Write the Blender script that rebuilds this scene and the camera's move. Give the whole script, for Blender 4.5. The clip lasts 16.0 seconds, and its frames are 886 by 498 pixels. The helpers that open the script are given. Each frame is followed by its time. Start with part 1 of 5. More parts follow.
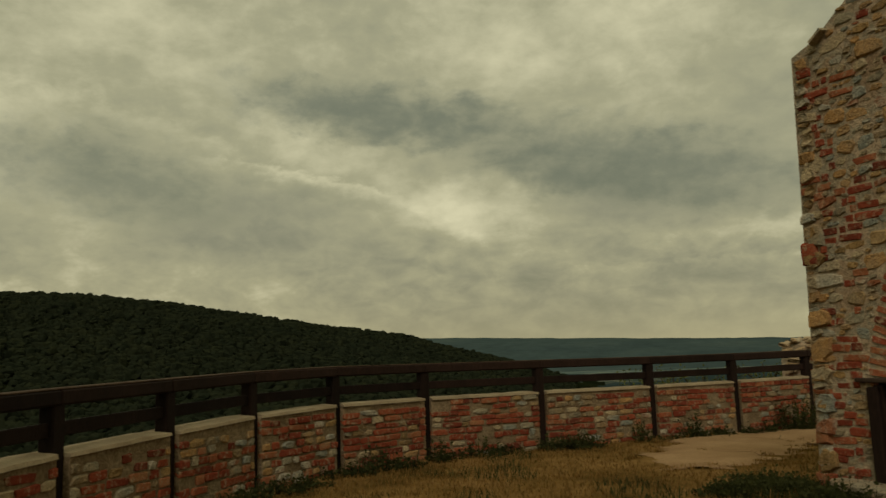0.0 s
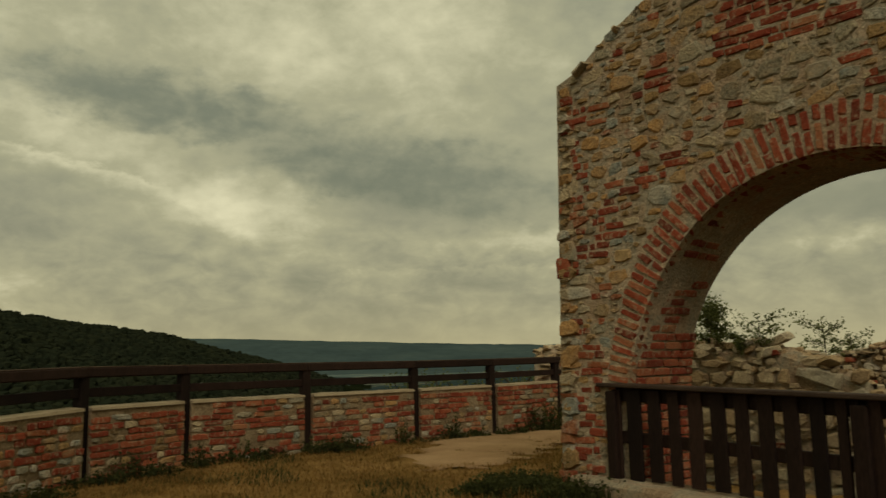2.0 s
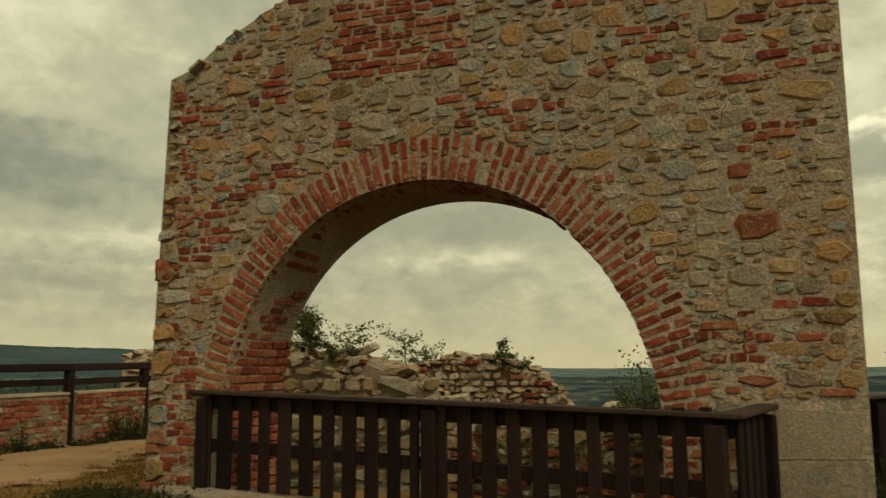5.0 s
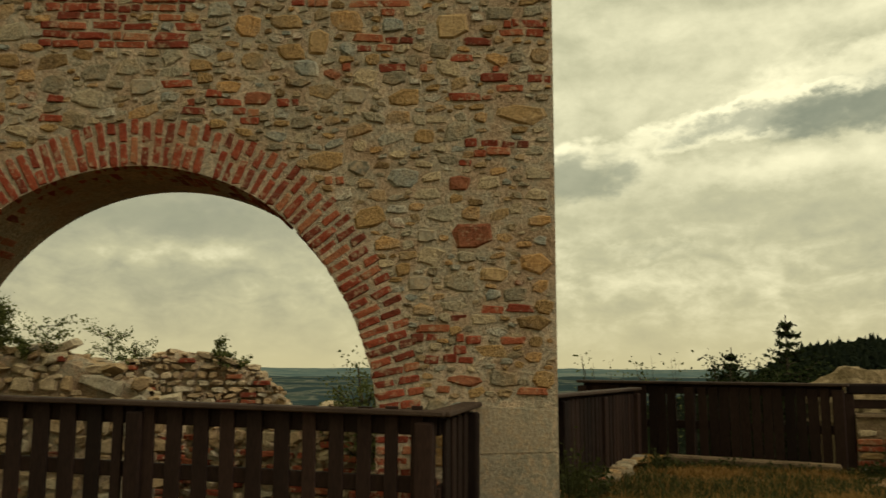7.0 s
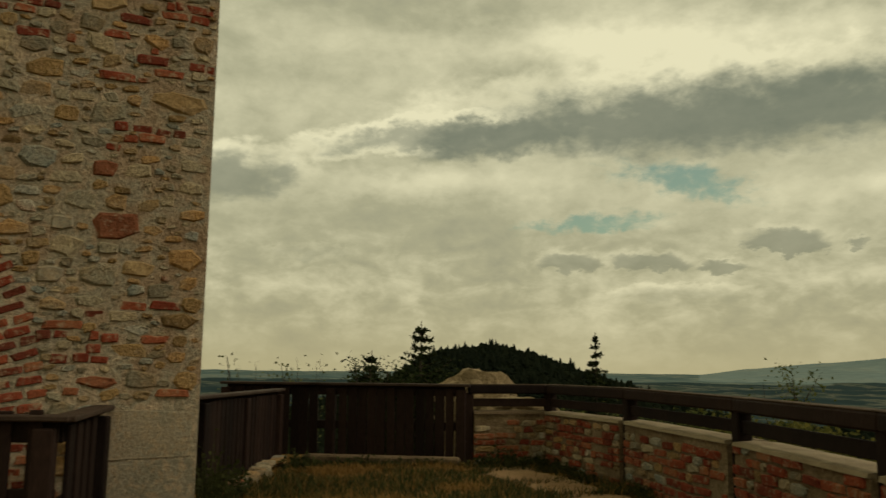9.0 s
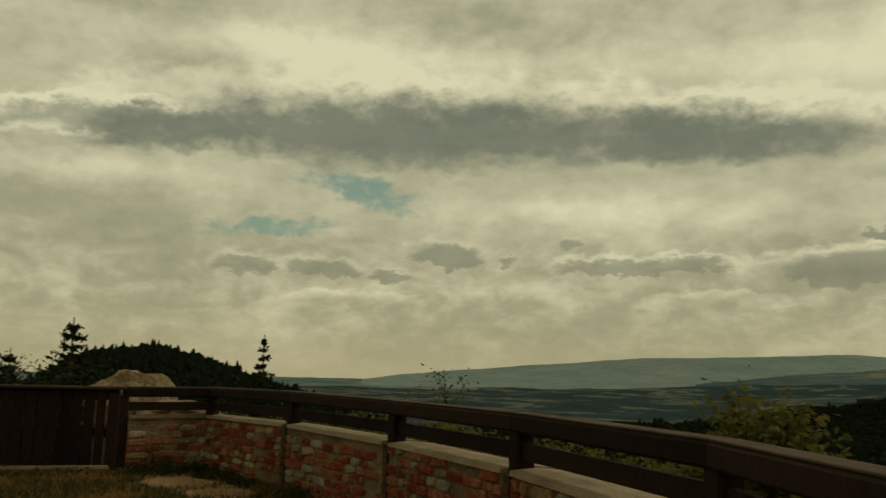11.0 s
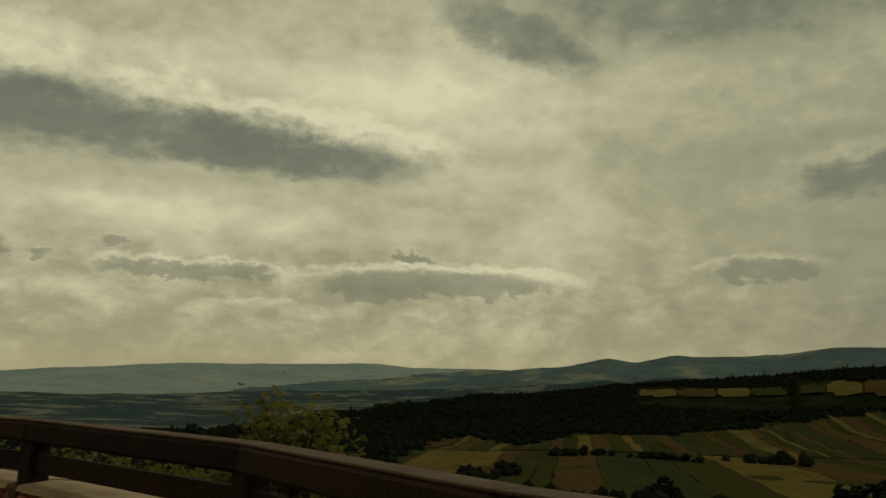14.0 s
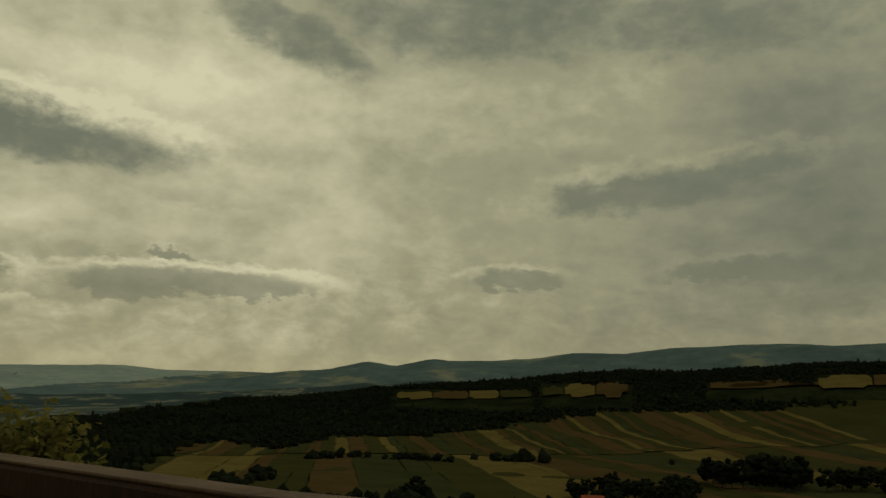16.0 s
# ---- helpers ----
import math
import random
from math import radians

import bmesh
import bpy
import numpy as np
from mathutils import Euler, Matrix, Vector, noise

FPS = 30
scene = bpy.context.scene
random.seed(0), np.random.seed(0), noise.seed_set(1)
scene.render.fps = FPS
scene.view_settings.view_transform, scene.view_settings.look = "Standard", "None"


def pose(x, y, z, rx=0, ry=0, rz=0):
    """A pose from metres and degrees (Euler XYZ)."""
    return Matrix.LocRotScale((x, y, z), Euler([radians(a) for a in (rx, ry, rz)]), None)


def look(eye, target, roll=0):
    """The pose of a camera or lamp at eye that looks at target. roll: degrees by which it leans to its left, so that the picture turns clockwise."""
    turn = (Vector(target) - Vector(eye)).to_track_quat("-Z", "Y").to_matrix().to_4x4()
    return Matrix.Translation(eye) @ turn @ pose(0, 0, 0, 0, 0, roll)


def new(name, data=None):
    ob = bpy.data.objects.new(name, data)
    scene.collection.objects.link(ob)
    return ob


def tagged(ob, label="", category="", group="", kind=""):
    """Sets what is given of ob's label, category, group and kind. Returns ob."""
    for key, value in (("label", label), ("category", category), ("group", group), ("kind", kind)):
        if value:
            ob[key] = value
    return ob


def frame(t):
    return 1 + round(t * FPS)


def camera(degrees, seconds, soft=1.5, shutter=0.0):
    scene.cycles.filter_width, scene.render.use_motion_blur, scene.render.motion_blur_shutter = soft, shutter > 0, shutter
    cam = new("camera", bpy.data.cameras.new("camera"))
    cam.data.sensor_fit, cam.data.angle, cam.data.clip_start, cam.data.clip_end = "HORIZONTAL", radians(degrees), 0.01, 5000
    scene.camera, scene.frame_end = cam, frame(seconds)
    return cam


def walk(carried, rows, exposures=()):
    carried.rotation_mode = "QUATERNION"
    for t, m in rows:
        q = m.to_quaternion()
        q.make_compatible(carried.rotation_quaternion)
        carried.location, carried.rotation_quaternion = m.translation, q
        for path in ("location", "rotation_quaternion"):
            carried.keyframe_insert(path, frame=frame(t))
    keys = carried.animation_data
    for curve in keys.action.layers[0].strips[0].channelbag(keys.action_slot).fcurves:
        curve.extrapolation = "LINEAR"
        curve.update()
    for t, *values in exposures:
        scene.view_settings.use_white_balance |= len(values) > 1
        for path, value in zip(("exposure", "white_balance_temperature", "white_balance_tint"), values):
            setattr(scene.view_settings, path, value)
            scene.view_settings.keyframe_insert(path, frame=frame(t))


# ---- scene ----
EYE = 1.25
cam = camera(56.8, 16.0, soft=1.45, shutter=0.3)
PATH = [
    (0, pose(0, 0, EYE, 98.07, 1.84, -0.00)),
    (0.5, pose(0, 0, EYE, 97.98, 1.70, -3.59)),
    (1, pose(0, 0, EYE, 97.89, 1.45, -7.34)),
    (1.5, pose(0, 0, EYE, 97.83, 1.28, -11.37)),
    (2, pose(0, 0, EYE, 97.86, 1.13, -15.95)),
    (2.5, pose(0, 0, EYE, 97.92, 0.95, -21.50)),
    (3, pose(0, 0, EYE, 97.92, 0.85, -26.42)),
    (3.5, pose(0, 0, EYE, 97.93, 0.74, -30.54)),
    (4, pose(0, 0, EYE, 97.97, 0.56, -35.07)),
    (6.5, pose(0, 0, EYE, 97.92, -0.03, -56.97)),
    (7, pose(0, 0, EYE, 97.94, -0.20, -62.68)),
    (7.5, pose(0, 0, EYE, 97.98, -0.24, -68.68)),
    (8, pose(0, 0, EYE, 98.04, -0.33, -75.07)),
    (8.5, pose(0, 0, EYE, 98.09, -0.49, -80.98)),
    (9, pose(0, 0, EYE, 98.19, -0.60, -86.84)),
    (9.5, pose(0, 0, EYE, 98.33, -0.80, -93.36)),
    (10, pose(0, 0, EYE, 98.46, -0.96, -98.44)),
    (12.5, pose(0, 0, EYE, 99.40, -1.73, -126.60)),
    (13, pose(0, 0, EYE, 99.58, -1.82, -131.06)),
    (13.5, pose(0, 0, EYE, 99.75, -1.80, -135.47)),
    (14, pose(0, 0, EYE, 99.96, -1.69, -140.73)),
    (14.5, pose(0, 0, EYE, 100.16, -1.65, -145.40)),
    (15, pose(0, 0, EYE, 100.32, -1.55, -149.35)),
    (15.5, pose(0, 0, EYE, 100.48, -1.56, -153.38)),
    (16, pose(0, 0, EYE, 100.59, -1.43, -157.18)),
]
EXPOSURES = [(0.0, -0.05), (2.0, 0.08), (3.0, 0.27), (4.0, 0.38), (6.5, 0.56), (7.5, 0.48), (9.0, 0.07), (10.0, -0.08), (12.5, -0.15), (16.0, -0.27)]
walk(cam, PATH, EXPOSURES)


# ---- world and sun ----
def math_node(nt, op, a, b=None, c=None, clamp=False):
    n = nt.nodes.new("ShaderNodeMath")
    n.operation, n.use_clamp = op, clamp
    for i, v in enumerate((a, b, c)):
        if v is None:
            continue
        if isinstance(v, (int, float)):
            n.inputs[i].default_value = v
        else:
            nt.links.new(v, n.inputs[i])
    return n.outputs[0]


def mix_node(nt, fac, a, b, mode="MIX"):
    n = nt.nodes.new("ShaderNodeMix")
    n.data_type, n.blend_type = "RGBA", mode
    for sock, v in ((n.inputs[0], fac), (n.inputs[6], a), (n.inputs[7], b)):
        if isinstance(v, (int, float)):
            sock.default_value = v
        elif isinstance(v, tuple):
            sock.default_value = (*v, 1)
        else:
            nt.links.new(v, sock)
    return n.outputs[2]


def noise_node(nt, vec, scale, detail=5, rough=0.55, distortion=0.0):
    n = nt.nodes.new("ShaderNodeTexNoise")
    n.inputs["Scale"].default_value, n.inputs["Detail"].default_value = scale, detail
    n.inputs["Roughness"].default_value, n.inputs["Distortion"].default_value = rough, distortion
    if vec is not None:
        nt.links.new(vec, n.inputs["Vector"])
    return n.outputs["Fac"]


def ramp_node(nt, fac, stops):
    n = nt.nodes.new("ShaderNodeValToRGB")
    els = n.color_ramp.elements
    while len(els) < len(stops):
        els.new(0.5)
    for e, (p, c) in zip(els, stops):
        e.position, e.color = p, (*c, 1)
    nt.links.new(fac, n.inputs[0])
    return n.outputs[0]


SKY_GREY = (0.150, 0.172, 0.126)
SKY_LIGHT = (0.385, 0.375, 0.238)
SKY_BRIGHT = (0.76, 0.72, 0.475)
# soft light and dark in the cloud sheet: azimuth, elevation, half widths in degrees, lean, weight
SHEET = [
    (186, 13, 12, 10, 0.0, -0.6), (0, 10, 30, 14, 0.0, -0.28), (44, 7, 14, 7, 0.0, -0.45), (176, 5, 14, 6, 0.0, -0.35), (-14, 9, 8, 2.2, 0.1, -0.30), (38, 13.0, 14, 5.0, 0.0, -0.25), (30, 24, 12, 4.0, 0.0, -0.25), (14, 4.0, 24, 3.5, 0.0, -0.40), (-24, 22, 9, 3, 0, 0.25),
    (2, 10.5, 6, 2.2, -0.10, 0.75), (-9, 15.0, 4, 1.8, -0.3, 0.5), (9, 22, 9, 4.0, 0.0, 0.35), (22, 8.2, 7, 1.0, 0.05, 0.5),
    (104, 21.6, 20, 1.6, -0.04, 0.75), (84, 12.6, 9, 1.2, 0.05, 0.6), (78, 24, 8, 4.0, 0.0, 0.05), (45, 7.4, 5, 0.7, 0.02, 0.55),
    (148, 15, 8, 6.0, 0.0, 0.2), (122, 11.2, 13, 1.3, -0.03, 0.45), (112, 6.0, 8, 1.2, 0.0, 0.3), (137, 20.0, 10, 3.5, 0.0, 0.9), (174, 12, 13, 12, 0.0, -0.30),
]
# clouds with an outline of their own: lobes (azimuth, elevation, half widths, lean), softness, raggedness, density, bright rim
CLOUDS = [
    ([(107, 16.5, 21, 3.4, 0.0), (127, 16.2, 14, 2.6, -0.06), (92, 16.0, 9, 2.0, 0.12)], 0.9, 1.1, 0.95, 0.28),
    ([(160, 26.3, 17, 4.9, 0.0), (177, 25.3, 14, 4.0, -0.05), (146, 24.4, 8, 2.4, -0.3)], 1.2, 1.5, 0.88, 0.0),
    ([(172, 14.4, 9.8, 1.9, 0.08), (179, 15.9, 4, 1.3, 0.0)], 0.9, 1.7, 0.92, 0.12),
    ([(162.3, 8.4, 3.8, 1.0, 0.0)], 0.4, 1.4, 0.72, 0.25), ([(177.5, 9.0, 6.2, 1.0, 0.04)], 0.4, 1.3, 0.8, 0.1), ([(179.5, 6.6, 2.6, 0.5, 0.0)], 0.6, 1.3, 0.45, 0.0),
    ([(109.6, 8.2, 3.0, 1.1, -0.06)], 0.35, 1.4, 0.75, 0.15), ([(113.7, 8.05, 0.9, 0.45, 0.0)], 0.5, 1.2, 0.65, 0.1), ([(118.3, 9.15, 0.9, 0.4, 0.0)], 0.5, 1.2, 0.6, 0.1),
    ([(101, 7.1, 2.8, 0.8, -0.04), (105.5, 6.6, 2.0, 0.6, 0.0)], 0.4, 1.5, 0.68, 0.2), ([(95.6, 7.2, 2.3, 0.8, 0.0)], 0.4, 1.4, 0.62, 0.2),
    ([(122, 7.5, 5.2, 0.75, 0.0), (126.5, 7.7, 2.8, 0.7, 0.0)], 0.4, 1.6, 0.65, 0.3), ([(140, 7.4, 9.5, 1.2, 0.0), (135.5, 7.0, 4.5, 1.35, 0.0)], 0.4, 1.6, 0.72, 0.5), ([(138.4, 9.25, 1.5, 0.45, -0.1)], 0.4, 1.3, 0.65, 0.1),
    ([(140, 13.0, 5, 0.8, -0.06)], 1.0, 1.4, 0.35, 0.0), ([(103, 4.9, 4.5, 0.7, 0.0), (128, 5.2, 4, 0.7, 0.0)], 0.9, 1.8, 0.3, 0.3),
    ([(72, 12.6, 5.2, 2.0, 0.08), (85, 15.9, 8, 1.2, 0.12)], 0.9, 1.7, 0.7, 0.3), ([(77.5, 7.7, 3.5, 0.6, 0.0)], 1.0, 1.4, 0.3, 0.1),
    ([(14, 12.8, 15, 4.0, -0.17), (-3, 17.2, 14, 3.0, -0.12)], 1.2, 1.4, 0.95, 0.0), ([(-22.5, 12.6, 9, 4.2, -0.15)], 1.3, 1.5, 0.85, 0.1), ([(-9, 12.2, 7, 1.0, -0.2)], 1.2, 1.6, 0.4, 0.25),
    ([(42, 9.4, 12, 1.5, 0.0)], 1.2, 1.5, 0.5, 0.0), ([(46, 5.4, 11, 1.1, 0.0)], 1.2, 1.5, 0.42, 0.0), ([(20, 5.6, 12, 0.8, 0.0)], 1.2, 1.6, 0.35, 0.2),
]
BLUE = [(103.4, 12.6, 4.6, 1.35, -0.2), (97, 9.9, 5, 0.5, 0.05)]
world = bpy.data.worlds.new("sky")
scene.world = world
world.use_nodes = True
wt = world.node_tree
wt.nodes.clear()
geo = wt.nodes.new("ShaderNodeTexCoord")
sep = wt.nodes.new("ShaderNodeSeparateXYZ")
wt.links.new(geo.outputs["Generated"], sep.inputs[0])
sx, sy, sz = sep.outputs
# azimuth measured from -y, so that the seam falls behind the view
az = math_node(wt, "MULTIPLY", math_node(wt, "ARCTAN2", math_node(wt, "SUBTRACT", math_node(wt, "MULTIPLY", sx, math.cos(radians(75))), math_node(wt, "MULTIPLY", sy, math.sin(radians(75)))),
               math_node(wt, "ADD", math_node(wt, "MULTIPLY", sx, math.sin(radians(75))), math_node(wt, "MULTIPLY", sy, math.cos(radians(75))))), 180 / math.pi)
az = math_node(wt, "ADD", az, 75.0)
el = math_node(wt, "MULTIPLY", math_node(wt, "ARCSINE", sz), 180 / math.pi)
# cloud-layer coordinates: detail shrinks towards the horizon
lift = math_node(wt, "ADD", math_node(wt, "ABSOLUTE", sz), 0.16)
comb = wt.nodes.new("ShaderNodeCombineXYZ")
wt.links.new(math_node(wt, "DIVIDE", sx, lift), comb.inputs[0])
wt.links.new(math_node(wt, "DIVIDE", sy, lift), comb.inputs[1])
layer = comb.outputs[0]
ang = wt.nodes.new("ShaderNodeCombineXYZ")
wt.links.new(math_node(wt, "MULTIPLY", az, 0.095), ang.inputs[0])
wt.links.new(math_node(wt, "MULTIPLY", el, 0.15), ang.inputs[1])
wob1 = math_node(wt, "SUBTRACT", noise_node(wt, ang.outputs[0], 1.6, 6, 0.62), 0.5)
wob2 = math_node(wt, "SUBTRACT", noise_node(wt, ang.outputs[0], 3.3, 7, 0.62, 0.1), 0.5)
azw = math_node(wt, "ADD", az, math_node(wt, "MULTIPLY", wob1, 6.0))
elw = math_node(wt, "ADD", el, math_node(wt, "MULTIPLY", wob2, 3.0))


def blob(a, e, wa, we, lean):
    da = math_node(wt, "SUBTRACT", azw, float(a))
    de = math_node(wt, "SUBTRACT", math_node(wt, "SUBTRACT", elw, float(e)), math_node(wt, "MULTIPLY", da, float(lean)))
    q = math_node(wt, "ADD", math_node(wt, "POWER", math_node(wt, "ABSOLUTE", math_node(wt, "DIVIDE", da, float(wa))), 2.0),
                  math_node(wt, "POWER", math_node(wt, "ABSOLUTE", math_node(wt, "DIVIDE", de, float(we))), 2.0))
    return math_node(wt, "EXPONENT", math_node(wt, "MULTIPLY", q, -1.0))


def step_node(x, lo, hi):
    n = wt.nodes.new("ShaderNodeMapRange")
    n.interpolation_type = "SMOOTHSTEP"
    n.inputs[1].default_value, n.inputs[2].default_value = lo, hi
    wt.links.new(x, n.inputs[0])
    return n.outputs[0]


grain = noise_node(wt, ang.outputs[0], 0.9, 9, 0.55, 0.25)
fine = noise_node(wt, ang.outputs[0], 4.2, 9, 0.6, 0.15)
veil = noise_node(wt, layer, 0.7, 6, 0.55, 0.2)
flat = wt.nodes.new("ShaderNodeCombineXYZ")
wt.links.new(math_node(wt, "MULTIPLY", az, 0.24), flat.inputs[0])
wt.links.new(math_node(wt, "MULTIPLY", el, 0.42), flat.inputs[1])
puffs = noise_node(wt, flat.outputs[0], 1.5, 9, 0.6, 0.3)
billow = noise_node(wt, flat.outputs[0], 3.2, 9, 0.62, 0.2)
cover = math_node(wt, "ADD", math_node(wt, "MULTIPLY", grain, 0.62), math_node(wt, "ADD", math_node(wt, "MULTIPLY", fine, 0.30), math_node(wt, "MULTIPLY", veil, 0.25)))
cover = math_node(wt, "ADD", cover, 0.03)
# rows of small heaps far off, low over the horizon
row = math_node(wt, "SUBTRACT", math_node(wt, "DIVIDE", el, 5.0), 0.9)
row = math_node(wt, "EXPONENT", math_node(wt, "MULTIPLY", math_node(wt, "MULTIPLY", row, row), -1.0))
cover = math_node(wt, "ADD", cover, math_node(wt, "MULTIPLY", math_node(wt, "MULTIPLY", math_node(wt, "SUBTRACT", puffs, 0.5), 0.85), row))
for a, e, wa, we, lean, weight in SHEET:
    cover = math_node(wt, "ADD", cover, math_node(wt, "MULTIPLY", blob(a, e, wa, we, lean), 0.40 * weight))
heap_az = math_node(wt, "ADD", az, math_node(wt, "MULTIPLY", math_node(wt, "SUBTRACT", puffs, 0.5), 3.4))
heap_el = math_node(wt, "ADD", el, math_node(wt, "MULTIPLY", math_node(wt, "SUBTRACT", billow, 0.5), 2.2))
bodies = []
for lobes, softness, rag, density, rim in CLOUDS:
    f, high = None, None
    small = lobes[0][3] < 1.4
    for a, e, wa, we, lean in lobes:
        da = math_node(wt, "SUBTRACT", heap_az if small else azw, float(a))
        de = math_node(wt, "SUBTRACT", math_node(wt, "SUBTRACT", heap_el if small else elw, float(e)), math_node(wt, "MULTIPLY", da, float(lean)))
        de = math_node(wt, "DIVIDE", de, float(we))
        # flatter below than above
        tall = math_node(wt, "MAXIMUM", de, math_node(wt, "MULTIPLY", de, -1.25))
        q = math_node(wt, "ADD", math_node(wt, "POWER", math_node(wt, "ABSOLUTE", math_node(wt, "DIVIDE", da, float(wa))), 2.5), math_node(wt, "POWER", tall, 2.0))
        g = math_node(wt, "SUBTRACT", 1.0, q)
        f = g if f is None else math_node(wt, "MAXIMUM", f, g)
        high = de if high is None else math_node(wt, "MAXIMUM", high, de)
    rough = math_node(wt, "ADD", math_node(wt, "MULTIPLY", billow if small else fine, 0.6), math_node(wt, "MULTIPLY", puffs, 0.4))
    f = math_node(wt, "ADD", f, math_node(wt, "MULTIPLY", math_node(wt, "SUBTRACT", rough, 0.5), rag * (1.5 if small else 1.8)))
    if rim:
        edge = math_node(wt, "MULTIPLY", step_node(f, -1.0, 0.1), math_node(wt, "ADD", math_node(wt, "MULTIPLY", high, 0.8), 0.2, clamp=True))
        cover = math_node(wt, "ADD", cover, math_node(wt, "MULTIPLY", edge, rim * (0.55 if small else 0.8)))
    bodies.append(math_node(wt, "MULTIPLY", step_node(f, 0.0, softness * (1.7 if small else 1.0)), density))
cloud = ramp_node(wt, cover, [(0.10, SKY_GREY), (0.34, (0.248, 0.253, 0.178)), (0.58, SKY_LIGHT), (0.93, SKY_BRIGHT)])
belly = ramp_node(wt, math_node(wt, "ADD", math_node(wt, "MULTIPLY", billow, 0.25), math_node(wt, "MULTIPLY", grain, 0.75)), [(0.36, SKY_GREY), (0.66, (0.215, 0.228, 0.163))])
gap = None
for a, e, wa, we, lean in BLUE:
    b = blob(a, e, wa, we, lean)
    gap = b if gap is None else math_node(wt, "MAXIMUM", gap, b)
gap = math_node(wt, "ADD", gap, math_node(wt, "MULTIPLY", math_node(wt, "SUBTRACT", billow, 0.5), 1.6))
gap = math_node(wt, "MULTIPLY", step_node(gap, 0.22, 1.05), 0.9)
nish = wt.nodes.new("ShaderNodeTexSky")
nish.sky_type, nish.sun_disc = "NISHITA", False
nish.sun_elevation, nish.sun_rotation = radians(43), radians(190)
clear = mix_node(wt, 1.0, nish.outputs[0], (0.078, 0.086, 0.048), "MULTIPLY")
sky = mix_node(wt, gap, cloud, clear)
for body in bodies:
    sky = mix_node(wt, body, sky, belly)
low = math_node(wt, "EXPONENT", math_node(wt, "MULTIPLY", math_node(wt, "ABSOLUTE", el), -0.20))
sky = mix_node(wt, math_node(wt, "MULTIPLY", low, 0.80), sky, (0.430, 0.375, 0.198))
bg = wt.nodes.new("ShaderNodeBackground")
wt.links.new(sky, bg.inputs["Color"])
bg.inputs["Strength"].default_value = 1.0
out = wt.nodes.new("ShaderNodeOutputWorld")
wt.links.new(bg.outputs[0], out.inputs[0])

sun = new("sun", bpy.data.lights.new("sun", "SUN"))
sun.data.energy, sun.data.angle, sun.data.color = 1.0, radians(20), (1.0, 0.90, 0.74)
sun.matrix_world = look((-3.81, -21.6, 20.5), (0, 0, 0))


# ---- materials ----
def material(name, stops, scale=3.0, fine_scale=40.0, rough=0.9, bump=0.3, vary=0.0, per="none", grain=0.25, bump_dist=0.01, stretch=(1, 1, 1), gloss=0.2, smear=0.0, sheer=0.0):
    """Two noises over a colour ramp; 'object' or 'island' shifts the ramp piece by piece."""
    m = bpy.data.materials.new(name)
    m.use_nodes = True
    nt = m.node_tree
    bsdf = nt.nodes["Principled BSDF"]
    mp = nt.nodes.new("ShaderNodeMapping")
    mp.inputs["Scale"].default_value = stretch
    g = nt.nodes.new("ShaderNodeNewGeometry")
    nt.links.new(g.outputs["Position"], mp.inputs[0])
    vec = mp.outputs[0]
    big = noise_node(nt, vec, scale, 6, 0.6)
    small = noise_node(nt, vec, fine_scale, 6, 0.65)
    f = math_node(nt, "ADD", math_node(nt, "MULTIPLY", math_node(nt, "SUBTRACT", big, 0.5), 1.3), 0.5)
    if per != "none":
        if per == "object":
            oi = nt.nodes.new("ShaderNodeObjectInfo")
            rnd = oi.outputs["Random"]
        else:
            rnd = g.outputs["Random Per Island"]
        f = math_node(nt, "ADD", math_node(nt, "MULTIPLY", f, 1 - vary), math_node(nt, "MULTIPLY", rnd, vary))
    col = ramp_node(nt, f, stops)
    dark = ramp_node(nt, small, [(0.25, (1 - grain,) * 3), (0.75, (1 + grain * 0.4,) * 3)])
    col = mix_node(nt, 1.0, col, dark, "MULTIPLY")
    if smear:
        # old mortar dragged over the face
        s = noise_node(nt, vec, 17.0, 8, 0.7)
        s = math_node(nt, "MULTIPLY", math_node(nt, "SUBTRACT", s, 0.60 - smear * 0.2), 9.0, clamp=True)
        lime = ramp_node(nt, small, [(0.25, (0.22, 0.15, 0.085)), (0.75, (0.42, 0.325, 0.205))])
        col = mix_node(nt, math_node(nt, "MULTIPLY", s, 0.85), col, lime)
    nt.links.new(col, bsdf.inputs["Base Color"])
    bsdf.inputs["Roughness"].default_value = rough
    bsdf.inputs["Specular IOR Level"].default_value = gloss
    b = nt.nodes.new("ShaderNodeBump")
    b.inputs["Strength"].default_value, b.inputs["Distance"].default_value = bump, bump_dist
    nt.links.new(math_node(nt, "ADD", small, math_node(nt, "MULTIPLY", big, 0.7)), b.inputs["Height"])
    nt.links.new(b.outputs[0], bsdf.inputs["Normal"])
    if sheer:
        # thin leaves let light through
        tl = nt.nodes.new("ShaderNodeBsdfTranslucent")
        nt.links.new(col, tl.inputs["Color"])
        mx = nt.nodes.new("ShaderNodeMixShader")
        mx.inputs[0].default_value = sheer
        nt.links.new(bsdf.outputs[0], mx.inputs[1])
        nt.links.new(tl.outputs[0], mx.inputs[2])
        nt.links.new(mx.outputs[0], nt.nodes["Material Output"].inputs[0])
    return m


